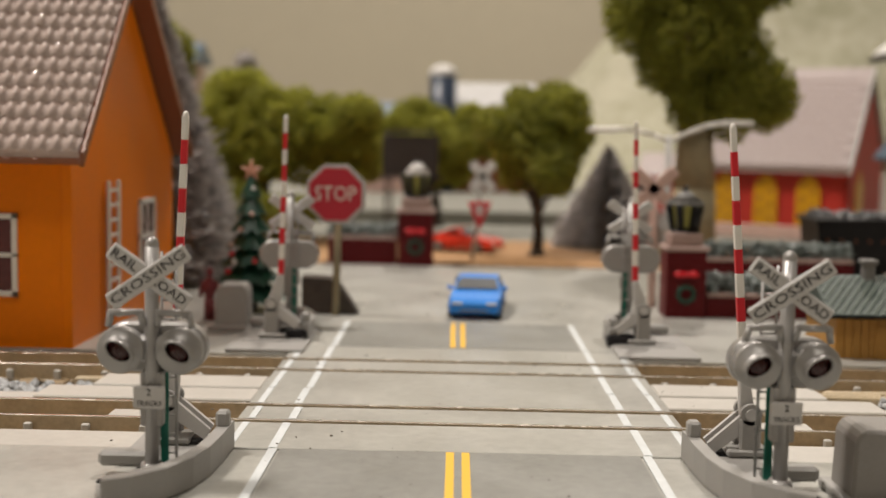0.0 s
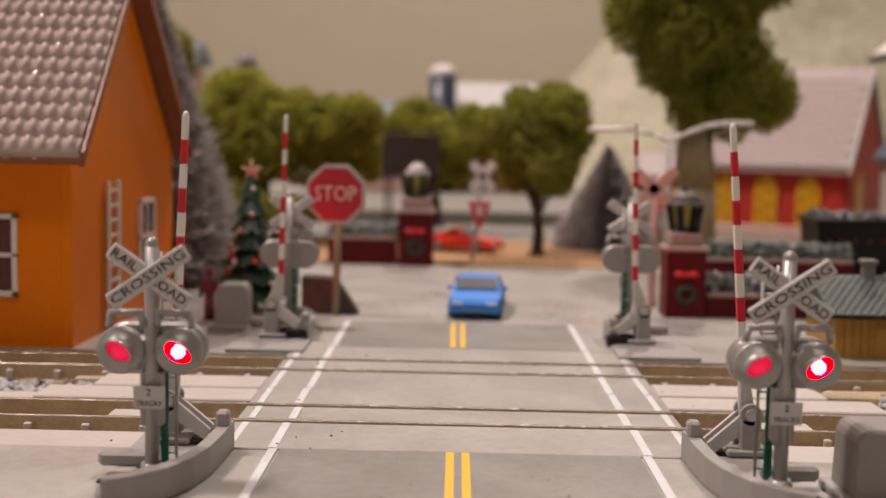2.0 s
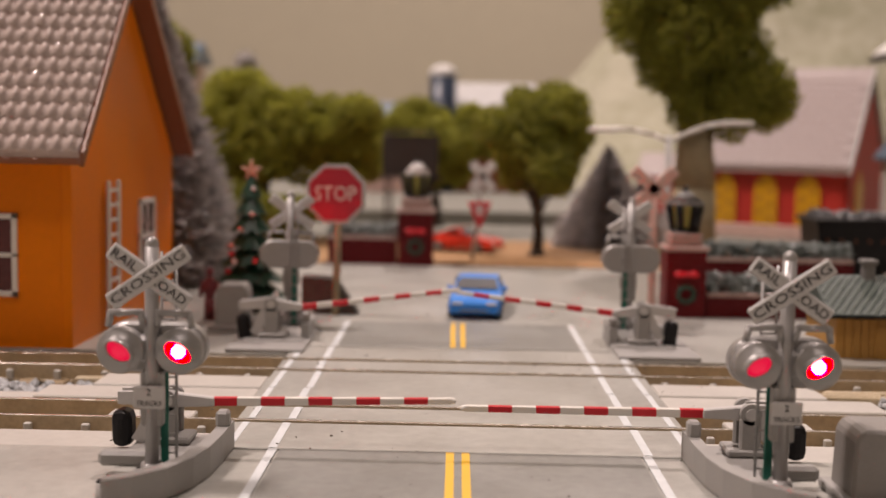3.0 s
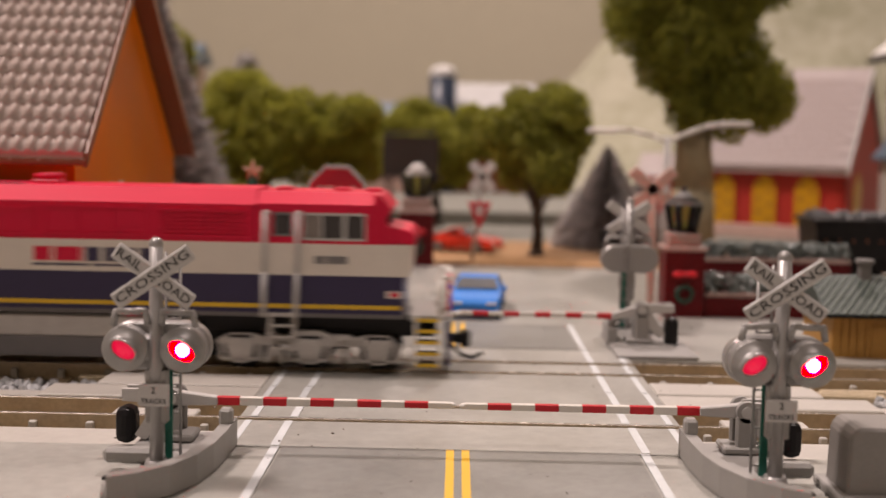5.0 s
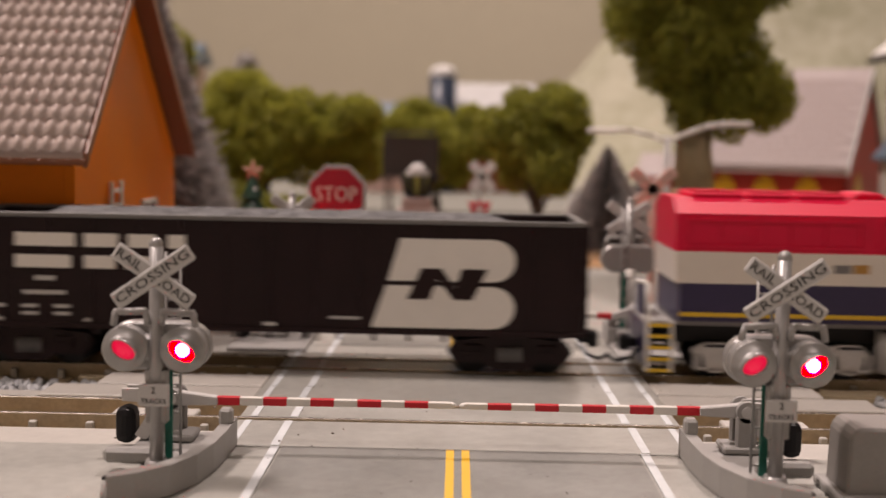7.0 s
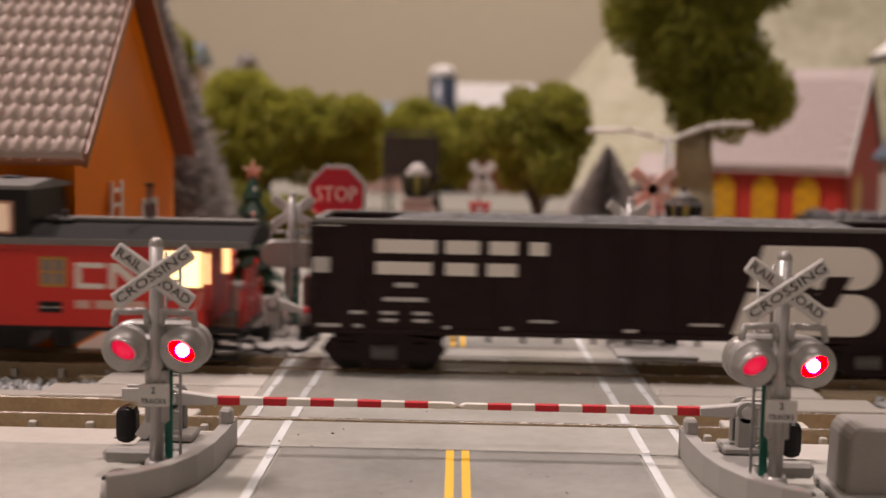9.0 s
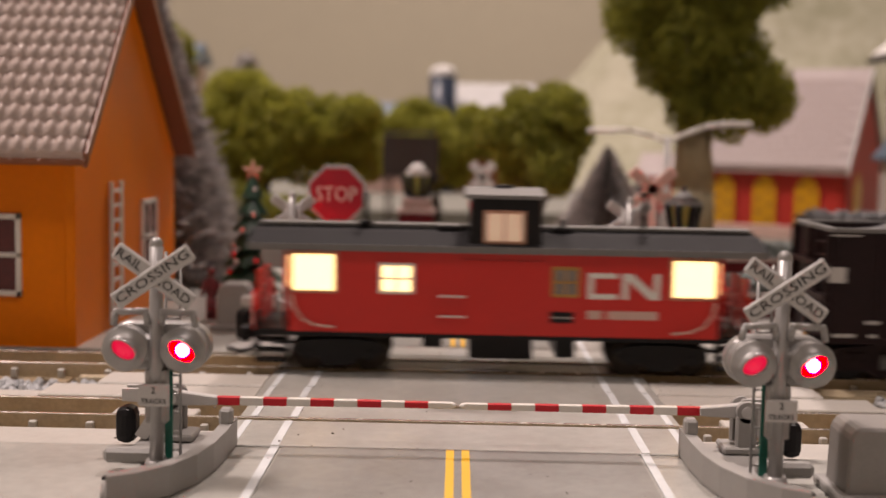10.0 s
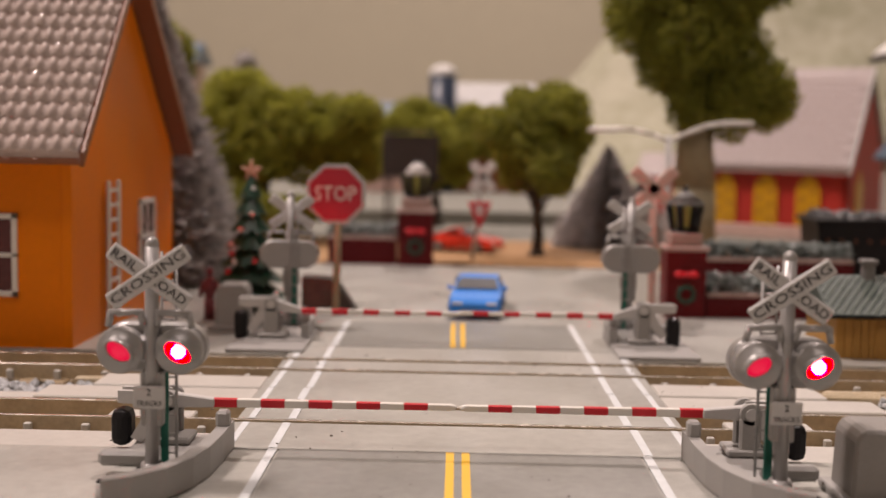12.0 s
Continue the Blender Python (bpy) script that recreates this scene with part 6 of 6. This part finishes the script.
def station():
    t = thing("station", "small ochre station with a dotted grey-green metal roof", "shed", (78, 49, -0.3))
    w, d, h = 14.5, 17, 7.4
    bm = new_bm()
    part("wall", B(bm, -w, w, 0, d, 0, h), OCHRE, t)
    for k in range(21):
        x = -w + 0.7 + k * 1.38
        part("board", B(new_bm(), x - 0.55, x + 0.55, -0.22, 0.2, 0, h), OCHRE, t)
    part("door", B(new_bm(), -8, -4.4, -0.45, 0.1, 0, 5.8, 0.1), OCHRE, t)
    part("eave_board", B(new_bm(), -w - 1.5, w + 1.5, -1.8, d + 1.8, h - 0.3, h + 0.5, 0.1), BLACK, t)
    pts = [(-2.2, h + 0.4), (d / 2, 13.4), (d + 2.2, h + 0.4)]
    rf = part("roof", prism(new_bm(), pts, -w - 2.0, w + 2.0, "x"), GREEN_ROOF, t, "grey-green metal roof with raised dots")
    sl = math.atan2(13.4 - h - 0.4, d / 2 + 2.2)
    ln = math.hypot(13.4 - h - 0.4, d / 2 + 2.2)
    m = Matrix.Translation(Vector((0, -2.2, h + 0.4)) * MM) @ Matrix.Rotation(sl, 4, "X")
    dot = B(new_bm(), -0.4, 0.4, -0.28, 0.28, -0.1, 0.22, 0.1)
    me = bpy.data.meshes.new("stud")
    dot.to_mesh(me)
    dot.free()
    me.materials.append(STUD)
    for r in range(11):
        for c in range(23):
            o = new("stud", me)
            o.parent = rf
            o.matrix_basis = m @ pose((-w - 1.2 + (c + (0.5 if r % 2 else 0)) * 1.4) * MM, (0.6 + r * ln / 11.4) * MM, 0, 0, 0, 20)
    part("chimney", B(new_bm(), -8, -6.0, 6.8, 8.8, 12, 16, 0.2), DARK_GREY, t)
    part("chimney_cap", B(new_bm(), -8.4, -5.6, 6.4, 9.2, 15.4, 16.2, 0.2), DARK_GREY, t)


station()


# ---- far barn with silo, far roofs ----
def barn():
    t = thing("barn", "far barn with a snowy slate-blue roof", "barn", (20, 500, -1.5))
    part("wall", B(new_bm(), -28, 28, 2, 40, 0, 40), TRIM_BROWN, t)
    part("roof", prism(new_bm(), [(-30, 38), (32, 38), (28, 52), (-22, 52)], -4, 2, "y"), BARN_BLUE, t)
    part("snow_roof", prism(new_bm(), [(-3, 50), (24, 67), (30, 66), (42, 50)], -29, 22, "x", bevel=1.0), DULL_SNOW, t, "snow-covered roof crest")
    bm = new_bm()
    for k in range(12):
        B(bm, -28 + k * 5, -27.4 + k * 5, -4.5, -3.8, 38, 51)
    part("battens", bm, BARN_BLUE, t)
    s = thing("silo", "navy blue silo with a snowy dome", "silo", (-9, 498, 6))
    part("shell", C(new_bm(), (0, 0, 0), (0, 0, 62), 7.2, n=24), SILO_BLUE, s)
    part("dome", S(new_bm(), (0, 0, 62.5), 7.5, 7.5, 5), SNOW, s, "snowy dome")


barn()


def far_roof(x, y, z, w, label):
    t = thing("house", label, "house", (x, y, 3))
    part("wall", B(new_bm(), -w, w, 0, 30, 0, z), PINK, t)
    part("roof", prism(new_bm(), [(-5, z - 1), (15, z + 9), (35, z - 1)], -w - 3, w + 3, "x"), BARN_BLUE, t)


far_roof(-40, 480, 41, 20, "far pinkish house with a slate roof")
far_roof(-139, 420, 66, 13, "far house with a blue roof behind the trees")


def snow_finial(at):
    t = thing("snowy_shrub", "tiny frosted shrub showing over the trees", "shrub", at)
    leaves("foliage", [(0, 0, 57, 4), (0, 0, 52, 5), (0, 0, 46, 6)], 1200, 1.4, FROST, t, 21)
    part("trunk", C(new_bm(), (0, 0, 0), (0, 0, 60), 1.2, 0.5, n=8), BARK, t)


snow_finial((-93.5, 380, 9))


# ---- what moves ----
PATH = [(0, -506.0), (4.8, -132.4), (5.5, -77.9), (6.5, 0.0), (7.2, 53.1), (8.8, 174.4), (9.5, 227.3), (10.0, 265.6), (10.5, 303.9), (11.0, 342.9), (12.0, 424.8)]


def raised(a):
    return [(0, a), (2.13, a), (2.23, 80), (2.3, 68), (2.4, 47)]


GATES = [raised(87.5) + [(2.5, 30), (2.6, 20), (2.7, 13), (2.8, 8.5), (2.9, 4.5), (3.0, 1.3), (3.1, 0.3), (3.2, 0), (12, 0)],
         raised(85.2) + [(2.5, 29), (2.6, 17), (2.7, 9), (2.8, 4), (2.9, 1), (3.0, 0), (12, 0)],
         raised(88.5) + [(2.5, 28), (2.6, 22), (2.7, 17), (2.8, 13), (2.9, 10), (3.0, 7.5), (3.2, 4), (3.5, 1), (3.8, 0), (12, 0)],
         raised(88.5) + [(2.5, 28), (2.6, 21), (2.7, 16), (2.8, 12), (2.9, 9), (3.0, 6.5), (3.2, 3), (3.5, 0.5), (3.7, 0), (12, 0)]]
TRAIN = [(LOCO, -5.9), (GONDOLA_A, -113.0), (GONDOLA_B, -211.0), (CABOOSE, -296.8)]


def motions():
    for car, x in TRAIN:
        walk(car, [(t, pose((x + d) * MM, 33 * MM, 0.2 * MM)) for t, d in PATH])
    for (t, arm, bulbs, h, pv, pz), gate in zip(SIGNALS, GATES):
        walk(arm, [(s, pose(pv * MM, 0, pz * MM, 0, -h * a, 0)) for s, a in gate])
        for k, (bulb, c) in enumerate(bulbs):
            # drum turned: 120 shows the dark side, 0 the lit one, -120 the dim one
            def at(s, a):
                return s, pose(*c, 0, 0, a)
            rows = [at(0, 120), at(0.55, 120)]
            last = 120
            goal = 0 if k == 1 else -120
            times = [(0.633, goal)]
            s, side = 1.17, 0
            while s < 12:
                times.append((s, 0 if k == side else -120))
                s, side = s + 0.5, 1 - side
            for s, g in times:
                if g == last:
                    continue
                steps = max(1, round(abs(g - last) / 60))
                rows.append(at(s - 1 / 30, last))
                for j in range(1, steps + 1):
                    rows.append(at(s + (j - 1) / 30, last + (g - last) * j / steps))
                last = g
            rows.append(at(12, last))
            walk(bulb, rows)


motions()
